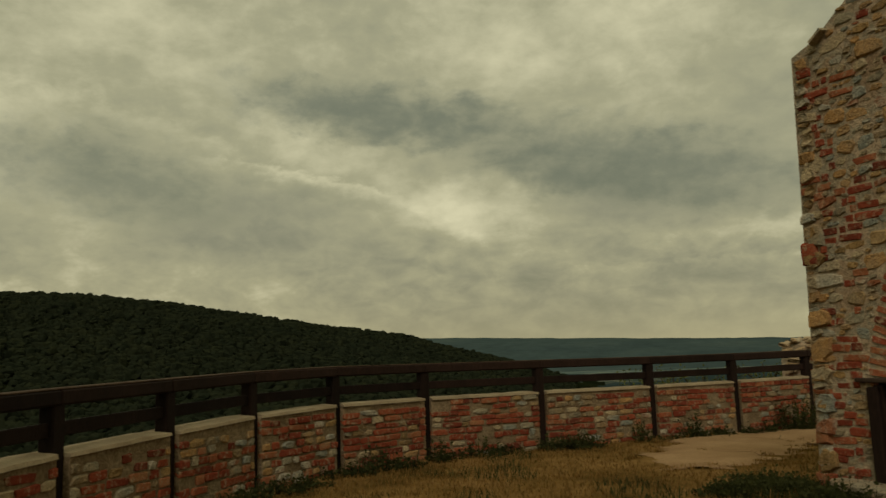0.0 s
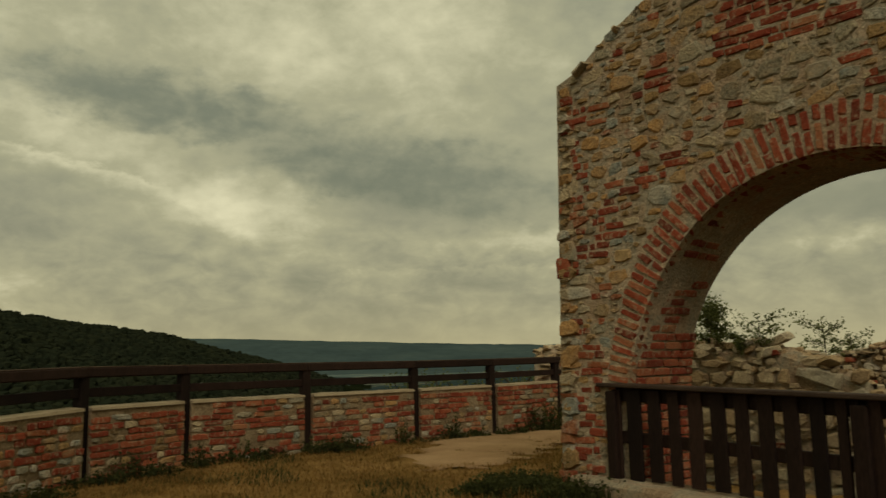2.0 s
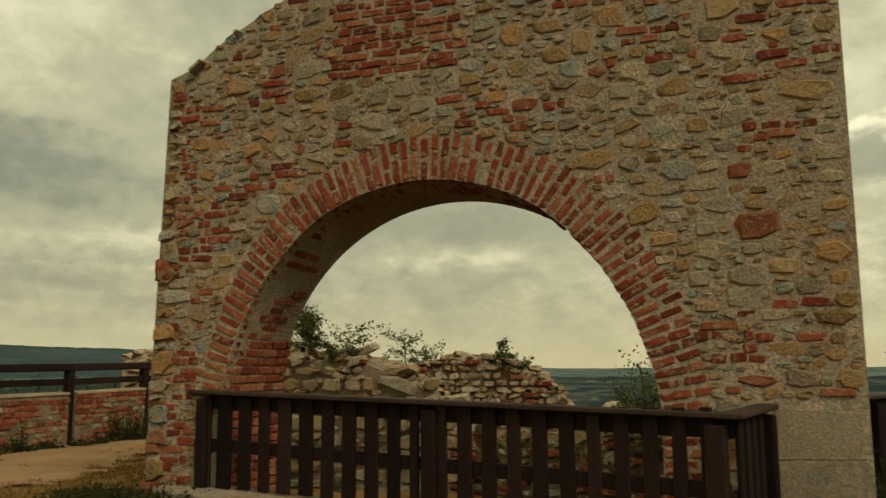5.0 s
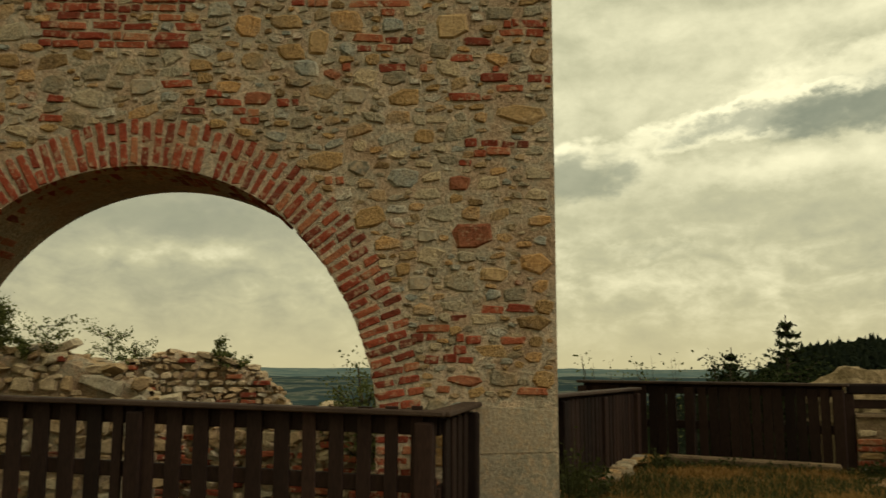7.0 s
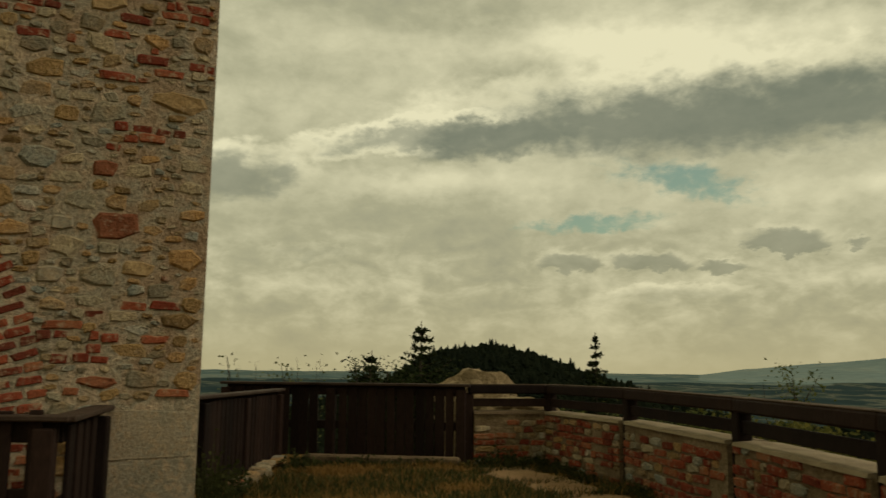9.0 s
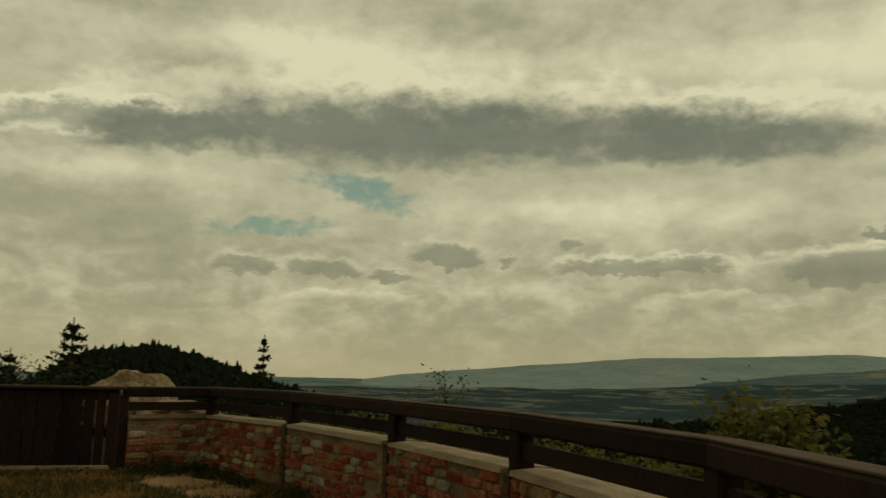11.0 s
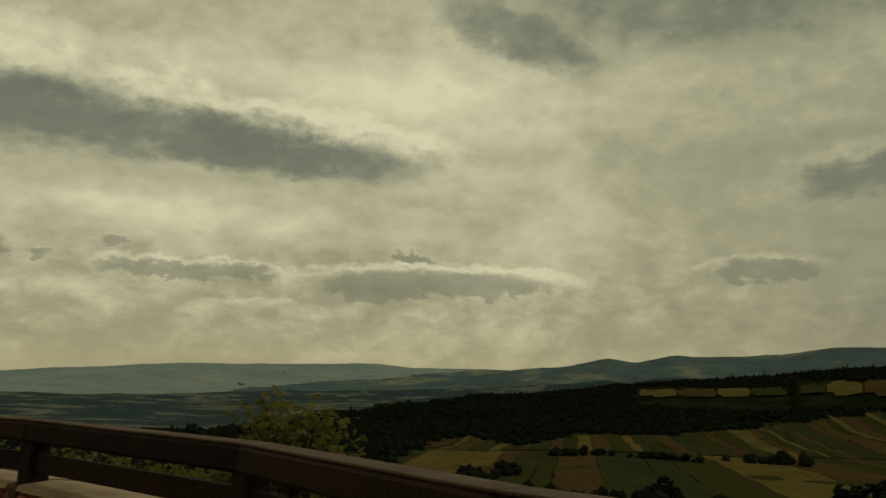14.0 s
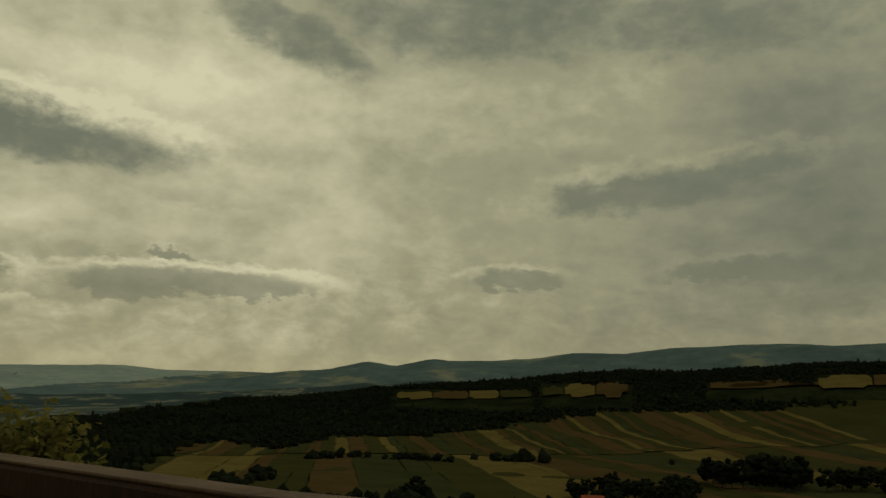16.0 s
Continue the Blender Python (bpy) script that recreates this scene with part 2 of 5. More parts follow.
STONE_STOPS = [(0.08, (0.20, 0.13, 0.06)), (0.20, (0.42, 0.26, 0.105)), (0.32, (0.25, 0.215, 0.145)), (0.44, (0.50, 0.28, 0.105)), (0.56, (0.34, 0.30, 0.205)), (0.68, (0.52, 0.395, 0.23)), (0.79, (0.27, 0.28, 0.23)), (0.86, (0.54, 0.46, 0.33)), (0.90, (0.32, 0.125, 0.06)), (0.97, (0.25, 0.08, 0.04))]
BRICK_STOPS = [(0.12, (0.13, 0.038, 0.022)), (0.36, (0.22, 0.045, 0.023)), (0.60, (0.29, 0.068, 0.032)), (0.8, (0.34, 0.13, 0.06)), (0.93, (0.34, 0.20, 0.10))]
MORTAR = material("lime_mortar", [(0.2, (0.27, 0.175, 0.10)), (0.40, (0.43, 0.31, 0.195)), (0.52, (0.38, 0.325, 0.225)), (0.62, (0.52, 0.385, 0.25)), (0.8, (0.42, 0.37, 0.27))], 2.6, 34, 0.95, 1.0, grain=0.6, bump_dist=0.03, gloss=0.08)
RUBBLE = material("rubble_stone", STONE_STOPS, 4, 45, 0.9, 1.0, 0.8, "island", 0.6, 0.028, gloss=0.08, smear=0.14)
STONE = material("field_stone", STONE_STOPS, 4, 45, 0.9, 1.0, 0.8, "object", 0.6, 0.028, gloss=0.08, smear=0.14)
BRICK = material("red_brick", BRICK_STOPS, 7, 60, 0.9, 0.8, 0.65, "object", 0.5, 0.012, gloss=0.08, smear=0.40)
BRICK_STUFF = material("red_brick_far", BRICK_STOPS, 7, 60, 0.9, 0.8, 0.65, "island", 0.5, 0.012, gloss=0.08, smear=0.38)
PALE_RUBBLE = material("pale_rubble", [(0.10, (0.28, 0.19, 0.10)), (0.3, (0.54, 0.38, 0.21)), (0.5, (0.37, 0.27, 0.16)), (0.7, (0.62, 0.49, 0.31)), (0.85, (0.46, 0.40, 0.29)), (0.95, (0.30, 0.12, 0.06))], 4, 40, 0.9, 0.9, 0.75, "island", 0.6, 0.02, gloss=0.08)
EARTH_MORTAR = material("earthy_mortar", [(0.2, (0.17, 0.115, 0.065)), (0.5, (0.26, 0.185, 0.105)), (0.8, (0.36, 0.27, 0.165))], 2.6, 34, 0.95, 1.0, grain=0.6, bump_dist=0.025, gloss=0.08)
CAP = material("mortar_cap", [(0.2, (0.22, 0.16, 0.095)), (0.8, (0.40, 0.32, 0.20))], 3, 60, 0.9, 0.5, grain=0.3)
KERB = material("kerb_stone", [(0.2, (0.10, 0.068, 0.04)), (0.8, (0.22, 0.155, 0.09))], 3, 40, 0.95, 0.8, grain=0.5, bump_dist=0.02, gloss=0.05)
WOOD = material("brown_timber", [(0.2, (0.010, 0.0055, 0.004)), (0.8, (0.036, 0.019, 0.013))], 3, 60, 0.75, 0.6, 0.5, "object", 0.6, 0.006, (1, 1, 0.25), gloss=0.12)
WOOD_TOP = material("paler_timber", [(0.2, (0.045, 0.028, 0.019)), (0.8, (0.13, 0.09, 0.06))], 3, 70, 0.8, 0.5, grain=0.4, gloss=0.1)
WOOD_CAP = material("weathered_cap_timber", [(0.2, (0.028, 0.016, 0.011)), (0.8, (0.075, 0.048, 0.032))], 3, 70, 0.7, 0.5, grain=0.4, gloss=0.2)
GROUND = material("dry_grass_ground", [(0.25, (0.078, 0.050, 0.015)), (0.45, (0.19, 0.112, 0.036)), (0.7, (0.30, 0.175, 0.065))], 0.9, 24, 0.97, 0.9, grain=0.5, bump_dist=0.03, gloss=0.0)
PATH_EARTH = material("trodden_earth", [(0.2, (0.25, 0.15, 0.076)), (0.8, (0.38, 0.25, 0.135))], 1.3, 60, 0.97, 0.6, grain=0.35, gloss=0.0)
GRASS_DRY = material("dry_grass", [(0.2, (0.12, 0.076, 0.020)), (0.8, (0.32, 0.18, 0.055))], 1.5, 30, 0.9, 0.1, 0.6, "island", gloss=0.08, sheer=0.45)
GRASS_GREEN = material("green_weed", [(0.2, (0.028, 0.034, 0.012)), (0.8, (0.075, 0.08, 0.026))], 2, 30, 0.85, 0.1, 0.6, "island", gloss=0.08, sheer=0.45)
LEAF = material("shrub_leaf", [(0.2, (0.062, 0.078, 0.024)), (0.8, (0.16, 0.17, 0.052))], 3, 30, 0.7, 0.1, 0.6, "island", gloss=0.08, sheer=0.45)
LEAF_LIGHT = material("birch_leaf", [(0.2, (0.075, 0.08, 0.018)), (0.8, (0.19, 0.17, 0.042))], 3, 30, 0.7, 0.1, 0.6, "island", gloss=0.08, sheer=0.45)
NEEDLE = material("fir_needle", [(0.2, (0.012, 0.018, 0.008)), (0.8, (0.04, 0.05, 0.018))], 3, 30, 0.8, 0.1, 0.6, "island", gloss=0.0)
BARK = material("bark", [(0.2, (0.03, 0.022, 0.014)), (0.8, (0.09, 0.07, 0.045))], 6, 40, 0.95, 0.6)
FOREST = material("far_woods", [(0.25, (0.006, 0.009, 0.004)), (0.5, (0.012, 0.016, 0.007)), (0.8, (0.024, 0.03, 0.012))], 0.012, 0.13, 0.95, 0.6, grain=0.6, bump_dist=6, gloss=0.0)
# Distance haze is put into these five colours, bluer and paler far off.
PLAIN = material("far_plain_haze_tint", [(0.30, (0.028, 0.045, 0.048)), (0.54, (0.036, 0.056, 0.056)), (0.61, (0.13, 0.135, 0.105)), (0.65, (0.05, 0.07, 0.06))], 0.0055, 0.03, 0.95, 0.0, grain=0.3, gloss=0.0)
HAZED_HILL = material("far_hills_haze_tint", [(0.3, (0.165, 0.215, 0.205)), (0.55, (0.185, 0.235, 0.218)), (0.68, (0.215, 0.25, 0.22))], 0.004, 0.02, 0.95, 0.0, grain=0.25, gloss=0.0)
FAR_RANGE = material("far_range_haze_tint", [(0.3, (0.060, 0.090, 0.096)), (0.55, (0.080, 0.115, 0.116)), (0.66, (0.17, 0.18, 0.13)), (0.72, (0.09, 0.115, 0.10))], 0.004, 0.02, 0.95, 0.0, grain=0.3, gloss=0.0)
HAZED_WOODS = material("far_woods_haze_tint", [(0.3, (0.045, 0.068, 0.072)), (0.55, (0.058, 0.085, 0.086)), (0.8, (0.075, 0.102, 0.096))], 0.003, 0.02, 0.95, 0.0, grain=0.25, gloss=0.0)
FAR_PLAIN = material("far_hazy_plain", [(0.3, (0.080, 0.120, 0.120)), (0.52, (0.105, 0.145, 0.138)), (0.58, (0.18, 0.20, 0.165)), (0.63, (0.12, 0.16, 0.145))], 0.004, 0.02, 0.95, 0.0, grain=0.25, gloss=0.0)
ROCK = material("tan_rock", [(0.2, (0.17, 0.12, 0.06)), (0.5, (0.30, 0.22, 0.12)), (0.8, (0.42, 0.33, 0.2))], 2.5, 20, 0.9, 0.9, grain=0.5, bump_dist=0.04, gloss=0.08)
# Crop colours are darkened to stand in for cloud shade over the valley.
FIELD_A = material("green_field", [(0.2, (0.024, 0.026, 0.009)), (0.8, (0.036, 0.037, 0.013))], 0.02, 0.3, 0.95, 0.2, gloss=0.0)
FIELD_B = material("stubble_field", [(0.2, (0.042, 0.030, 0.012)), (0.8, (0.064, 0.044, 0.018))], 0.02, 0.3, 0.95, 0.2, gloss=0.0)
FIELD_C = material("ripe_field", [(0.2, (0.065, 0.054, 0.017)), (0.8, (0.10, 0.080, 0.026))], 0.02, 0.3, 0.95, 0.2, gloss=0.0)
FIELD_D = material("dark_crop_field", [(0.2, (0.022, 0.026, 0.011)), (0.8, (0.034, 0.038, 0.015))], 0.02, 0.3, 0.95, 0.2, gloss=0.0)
WOODS = material("woods_crowns", [(0.2, (0.016, 0.022, 0.015)), (0.5, (0.022, 0.029, 0.018)), (0.85, (0.030, 0.037, 0.020))], 0.01, 0.5, 0.95, 0.3, 0.5, "island", 0.3, gloss=0.0, sheer=0.45)
MIXED_WOODS = material("mixed_woods_crowns", [(0.2, (0.026, 0.034, 0.021)), (0.5, (0.034, 0.042, 0.025)), (0.85, (0.045, 0.052, 0.027))], 0.01, 0.5, 0.95, 0.3, 0.5, "island", 0.3, gloss=0.0, sheer=0.45)
ROOF_RED = material("red_roof", [(0.2, (0.2, 0.04, 0.02)), (0.8, (0.3, 0.08, 0.04))], 1, 10)


# ---- helpers for building ----
def link(name, bm, mat, parent=None, smooth=False):
    me = bpy.data.meshes.new(name)
    bm.to_mesh(me)
    bm.free()
    for m in (mat if isinstance(mat, (list, tuple)) else [mat]):
        me.materials.append(m)
    if smooth:
        me.polygons.foreach_set("use_smooth", [True] * len(me.polygons))
    ob = new(name, me)
    if parent is not None:
        ob.parent = parent
    return ob


def part(name, bm, mat, parent, label=""):
    return tagged(link(name, bm, mat, parent), label)


def empty(name, m=None):
    ob = new(name)
    if m is not None:
        ob.matrix_world = m
    return ob


def at(azimuth, d, z=0.0):
    return Vector((d * math.sin(radians(azimuth)), d * math.cos(radians(azimuth)), z))


def add_box(bm, m, sx, sy, sz, bevel=0.0, jitter=0.0, rng=random):
    """A box of that size round the origin of m."""
    r = bmesh.ops.create_cube(bm, size=1.0, matrix=m @ Matrix.Diagonal((sx, sy, sz, 1)))
    vs = r["verts"]
    if jitter:
        for v in vs:
            v.co += Vector((rng.uniform(-1, 1), rng.uniform(-1, 1), rng.uniform(-1, 1))) * jitter
    if bevel:
        bmesh.ops.bevel(bm, geom=list({e for v in vs for e in v.link_edges}), offset=bevel, segments=1, affect="EDGES")


def beam(bm, a, b, w, h, bevel=0.006, up=Vector((0, 0, 1)), ext=0.0):
    """A squared timber from a to b, w wide and h high."""
    a, b = Vector(a), Vector(b)
    d = (b - a).normalized()
    side = d.cross(up).normalized()
    top = side.cross(d)
    m = Matrix((d, side, top)).transposed().to_4x4()
    m.translation = (a + b) / 2
    add_box(bm, m, (b - a).length + 2 * ext, w, h, bevel)


def pebble_mesh(name, rng, mat, rough=0.16, block=0.55):
    """A stone about 1 across: an uneven many-cornered outline, broken edges, a slightly domed face towards -y."""
    bm = bmesh.new()
    n = rng.randint(5, 8)
    rings = []
    shift = rng.uniform(0, 6.28)
    outline = []
    for k in range(n):
        a = shift + 6.2832 * (k + rng.uniform(-0.28, 0.28)) / n
        c, s = math.cos(a), math.sin(a)
        r = 0.5 / max(abs(c), abs(s)) ** block * rng.uniform(0.82, 1.05)
        outline.append((c * r, s * r))
    for y, k in ((-0.5, 0.74), (-0.30, 0.95), (0.5, 1.0)):
        rings.append([bm.verts.new((x * k + rng.uniform(-0.02, 0.02), y + rng.uniform(-1, 1) * rough * 0.5, z * k + rng.uniform(-0.02, 0.02))) for x, z in outline])
    bm.faces.new(rings[0])
    for p, q in zip(rings, rings[1:]):
        for k in range(n):
            bm.faces.new((p[k], q[k], q[(k + 1) % n], p[(k + 1) % n]))
    bmesh.ops.recalc_face_normals(bm, faces=list(bm.faces))
    me = bpy.data.meshes.new(name)
    bm.to_mesh(me)
    bm.free()
    me.materials.append(mat)
    return me


def brick_mesh(name, rng, mat):
    bm = bmesh.new()
    bmesh.ops.create_cube(bm, size=1.0)
    bmesh.ops.bevel(bm, geom=list(bm.edges), offset=0.11, segments=1, affect="EDGES")
    for v in bm.verts:
        v.co += Vector((rng.uniform(-1, 1), rng.uniform(-1, 1), rng.uniform(-1, 1))) * 0.075
    me = bpy.data.meshes.new(name)
    bm.to_mesh(me)
    bm.free()
    me.materials.append(mat)
    return me


class Heap:
    """Joins many copies of small meshes into one mesh."""

    def __init__(self):
        self.v, self.f = [], []

    def add(self, me, m):
        k = len(self.v)
        self.v += [tuple(m @ v.co) for v in me.vertices]
        self.f += [tuple(k + i for i in p.vertices) for p in me.polygons]

    def link(self, name, mat, parent=None):
        me = bpy.data.meshes.new(name)
        me.from_pydata(self.v, [], self.f)
        me.materials.append(mat)
        ob = new(name, me)
        if parent is not None:
            ob.parent = parent
        return ob


# ---- terrain ----
def smooth(x, a, b):
    t = min(1.0, max(0.0, (x - a) / (b - a)))
    return t * t * (3 - 2 * t)


def lerp_table(x, table):
    for (x0, y0), (x1, y1) in zip(table, table[1:]):
        if x <= x1:
            return y0 + (y1 - y0) * max(0.0, (x - x0) / (x1 - x0))
    return table[-1][1]


BASE = [(0, -1.7), (9, -1.75), (16, -2.0), (22, -4.5), (40, -14), (90, -34), (250, -52), (600, -57), (1000, -58), (1600, -52), (2600, -38), (3600, -30), (4700, -27)]
LEFT_HILL = [(-75, 2.0), (-50, 4.2), (-34, 4.75), (-23.5, 4.72), (-18.3, 4.3), (-11, 3.05), (-1.7, 1.6), (4.5, 0.1), (9, -1.5), (14, -3)]
NEAR_HILL = [(70, -4), (82, -2.0), (85, 0.0), (87, 0.7), (90.2, 1.2), (93, 0.7), (97.5, -0.95), (99.4, -1.6), (104, -3), (110, -5)]
FAR_LEFT = [(-70, 2.0), (-1.7, 1.9), (3, 1.75), (19.5, 1.15), (24, 1.0), (32, 0.5), (40, -0.3), (45, -0.6)]
FAR_RIGHT = [(98, -0.6), (104, -0.4), (106.6, 0.0), (112, 0.5), (115, 0.8), (123, 1.40), (131, 1.66), (136, 1.82), (139, 1.58), (143.5, 1.66), (149, 1.6), (200, 1.6), (290, 1.0)]
RANGE = [(122, -0.2), (130, 0.35), (138, 0.85), (143, 1.25), (146, 1.7), (149.5, 2.05), (151.9, 2.58), (153.8, 2.32), (156.2, 2.92), (157.8, 2.8), (162.8, 3.0), (165.9, 3.5), (169.3, 3.48), (172.3, 3.92), (176.6, 4.0), (180, 4.2), (183.3, 4.08), (185.5, 4.25), (200, 4.2), (240, 3.0), (290, 2.0)]
MID_RIGHT = [(98, -3), (106, -2.2), (118, -1.75), (127, -1.2), (136.7, -0.6), (146, 0.15), (150, 0.45), (154, 0.8), (160, 1.4), (165.5, 1.9), (169.3, 2.35), (173, 2.2), (180, 2.8), (185.5, 3.0), (240, 2.0), (290, 0)]


def ridge(a, table, r, r0, r1):
    """Height of a ridge whose crest shows at the table's elevation: rises from r0 to r1, then level."""
    e = lerp_table(a, table)
    return EYE + r1 * math.tan(radians(e)), smooth(r, r0, r1)


def terrain(a, r):
    a = (a + 100) % 360 - 100
    z = lerp_table(r, BASE)
    n = noise.fractal(Vector((r * math.sin(radians(a)), r * math.cos(radians(a)), 0)) / 260.0, 0.8, 2.0, 5)
    for table, lo, hi, r0, r1 in ((LEFT_HILL, -75, 14, 250, 1150), (NEAR_HILL, 70, 110, 350, 800), (MID_RIGHT, 98, 290, 1150, 2300), (FAR_LEFT, -70, 45, 2800, 4300), (FAR_RIGHT, 98, 290, 2900, 4300), (RANGE, 118, 290, 2400, 3400)):
        if lo < a < hi:
            h, k = ridge(a, table, r, r0, r1)
            fade = smooth(a, lo, lo + 5) * (1 - smooth(a, hi - 5, hi))
            if table in (LEFT_HILL, NEAR_HILL) and r > r1:
                k = 1 - smooth(r, r1, r1 + 700) * 0.9
            if table is MID_RIGHT and r > r1:
                k = 1 - smooth(r, r1, r1 + 500) * 0.6
            z = max(z, z + (h - z) * k * fade)
    amp = min(7.0, r * 0.006) * smooth(r, 60, 400)
    return z + n * amp * (0.8 if r > 3900 else 1.0)


def ground_z(x, y):
    r = math.hypot(x, y)
    return terrain(math.degrees(math.atan2(x, y)), r)


def sight(a, elevation, r=330.0):
    """How far off the ground first rises to that elevation, looking along azimuth a."""
    goal = math.tan(radians(elevation))
    while r < 4300 and (terrain(a, r) - EYE) / r < goal:
        r *= 1.02
    return r


FIELD_EDGE = {a: sight(a, lerp_table(a, [(132, -6.5), (136, -5.6), (137.7, -4.75), (140.3, -3.2), (142.8, -3.1), (146.5, -3.5), (150, -2.6), (156, -2.4), (161, -1.8), (165.5, -1.05), (169, -0.55), (173, -0.4), (176.5, -0.38), (180, 0.0), (185.5, 0.65), (215, 0.65)])) for a in range(130, 217)}


def is_field(a, r):
    a = round(a)
    return 133 < a < 215 and 470 < r < FIELD_EDGE[a]


def build_terrain():
    radii = sorted(set(range(860, 2600, 60)) | set(range(2860, 4300, 40)) | {0.4, 2, 4, 7, 10, 13.5, 15, 18, 22, 28, 36, 48, 64, 90, 130, 180, 240, 300, 370, 440, 520, 600, 680, 760, 840, 920, 1000, 1080, 1150, 1230, 1320, 1420, 1540, 1680, 1840, 2000, 2160, 2300, 2450, 2600, 2760, 2900, 3100, 3300, 3500, 3700, 3900, 4100, 4220, 4300, 4450, 4700})
    step = 0.5
    count = int(360 / step)
    verts, faces, mats = [], [], []
    for r in radii:
        for i in range(count):
            a = i * step - 100
            p = at(a, r)
            verts.append((p.x, p.y, terrain(a, r)))
    for j in range(len(radii) - 1):
        for i in range(count):
            k = (i + 1) % count
            faces.append((j * count + i, j * count + k, (j + 1) * count + k, (j + 1) * count + i))
            a, r = (i + 0.5) * step - 100, radii[j]
            limit = lerp_table(a, [(-100, 1900), (10, 1900), (14, 900), (70, 900), (96, 900), (104, 900), (125, 1200), (138, 1900), (150, 2600), (260, 2600)])
            limit *= 1 + 0.15 * noise.noise(Vector((a * 0.5, r / 200, 0)))
            # farther ground takes the haze-tinted colours
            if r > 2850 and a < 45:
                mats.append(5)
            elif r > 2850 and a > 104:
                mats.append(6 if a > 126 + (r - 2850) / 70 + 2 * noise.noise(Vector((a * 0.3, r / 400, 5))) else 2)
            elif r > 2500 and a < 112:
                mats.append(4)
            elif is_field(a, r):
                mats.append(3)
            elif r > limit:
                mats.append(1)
            else:
                mats.append(0)
    me = bpy.data.meshes.new("ground")
    me.from_pydata(verts, [], faces)
    for m in (FOREST, PLAIN, HAZED_HILL, FIELD_A, FAR_PLAIN, HAZED_WOODS, FAR_RANGE):
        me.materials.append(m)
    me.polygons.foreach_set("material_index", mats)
    me.polygons.foreach_set("use_smooth", [True] * len(mats))
    return tagged(new("ground", me), "wooded hills, a wide plain and far ranges tinted with blue haze below the terrace", "landscape", kind="structure")


build_terrain()


def terrace_z(x, y):
    return 0.06 + 0.035 * noise.noise(Vector((x * 0.7, y * 0.7, 0))) + 0.02 * noise.noise(Vector((x * 2.3, y * 2.3, 4)))


NORTH = [(-3.0, 1.3), (-3.0, 3.0), (-2.92, 4.35), (-2.68, 5.70), (-2.35, 7.02), (-1.96, 8.37), (-1.29, 9.66), (-0.27, 10.75), (1.32, 11.62), (3.09, 12.52), (4.60, 13.22), (6.13, 14.02), (7.3, 14.6)]
SOUTH = [(10.52, 0.26), (10.67, -0.78), (8.78, -1.47), (6.71, -1.99), (4.67, -2.18), (2.75, -2.16), (1.155, -1.69), (-0.3, -1.55), (-1.9, -0.6), (-3.0, 1.3)]
ALPHA, WALL_D = 61.0, 6.3
WALL_AT = at(ALPHA, WALL_D)
WALL_M = Matrix.Translation(WALL_AT) @ Matrix.Rotation(radians(-ALPHA), 4, "Z")
WALL_INV = WALL_M.inverted()


OUTLINE = NORTH + [tuple((WALL_M @ Vector(p)).xy) for p in ((-4.75, 0.9, 0), (1.06, 0.9, 0))] + [(7.6, 3.5), (11.0, 3.6)] + SOUTH


def in_outline(x, y, slack=0.2):
    """Inside the terrace's edge, or within the slack of it."""
    inside = False
    for (x0, y0), (x1, y1) in zip(OUTLINE, OUTLINE[1:] + OUTLINE[:1]):
        if (y0 > y) != (y1 > y) and x < (x1 - x0) * (y - y0) / (y1 - y0) + x0:
            inside = not inside
        dx, dy = x1 - x0, y1 - y0
        k = min(1, max(0, ((x - x0) * dx + (y - y0) * dy) / (dx * dx + dy * dy + 1e-9)))
        if math.hypot(x - x0 - k * dx, y - y0 - k * dy) < slack:
            return True
    return inside


def build_terrace():
    bm = bmesh.new()
    n = 90
    grid = {}
    for i in range(n + 1):
        for j in range(n + 1):
            x, y = -4.5 + 19 * i / n, -4.0 + 20 * j / n
            grid[i, j] = bm.verts.new((x, y, terrace_z(x, y)))
    for i in range(n):
        for j in range(n):
            c = (grid[i, j].co + grid[i + 1, j + 1].co) / 2
            inside = in_outline(c.x, c.y)
            if inside:
                bm.faces.new((grid[i, j], grid[i + 1, j], grid[i + 1, j + 1], grid[i, j + 1]))
    for v in [v for v in bm.verts if not v.link_faces]:
        bm.verts.remove(v)
    r = bmesh.ops.extrude_face_region(bm, geom=list(bm.faces))
    for v in r["geom"]:
        if isinstance(v, bmesh.types.BMVert):
            v.co.z -= 1.75
    bmesh.ops.recalc_face_normals(bm, faces=list(bm.faces))
    tagged(link("terrace", bm, GROUND, smooth=False), "trodden terrace of dry grass and bare earth", "ground", kind="structure")


build_terrace()


# ---- the arched wall ----
ARCH_MID, ARCH_R, ARCH_SPRING = -2.17, 1.854, 0.90
ARCH_L, ARCH_RIGHT = ARCH_MID - ARCH_R, ARCH_MID + ARCH_R
BACK_L, BACK_R = -3.95, -0.30


# the ring is a little flattened at its haunches: degrees from the crown, radius
HAUNCH = [(0, 1.868), (30, 1.855), (45, 1.818), (60, 1.802), (75, 1.812), (90, ARCH_R)]


def ring_at(t):
    """The arch's face line at t degrees from the crown, to the right."""
    r = lerp_table(abs(t), HAUNCH)
    return ARCH_MID + r * math.sin(radians(t)), ARCH_SPRING + r * math.cos(radians(t))


FACE_U, FACE_Z = zip(*[ring_at(t) for t in range(-90, 91)])


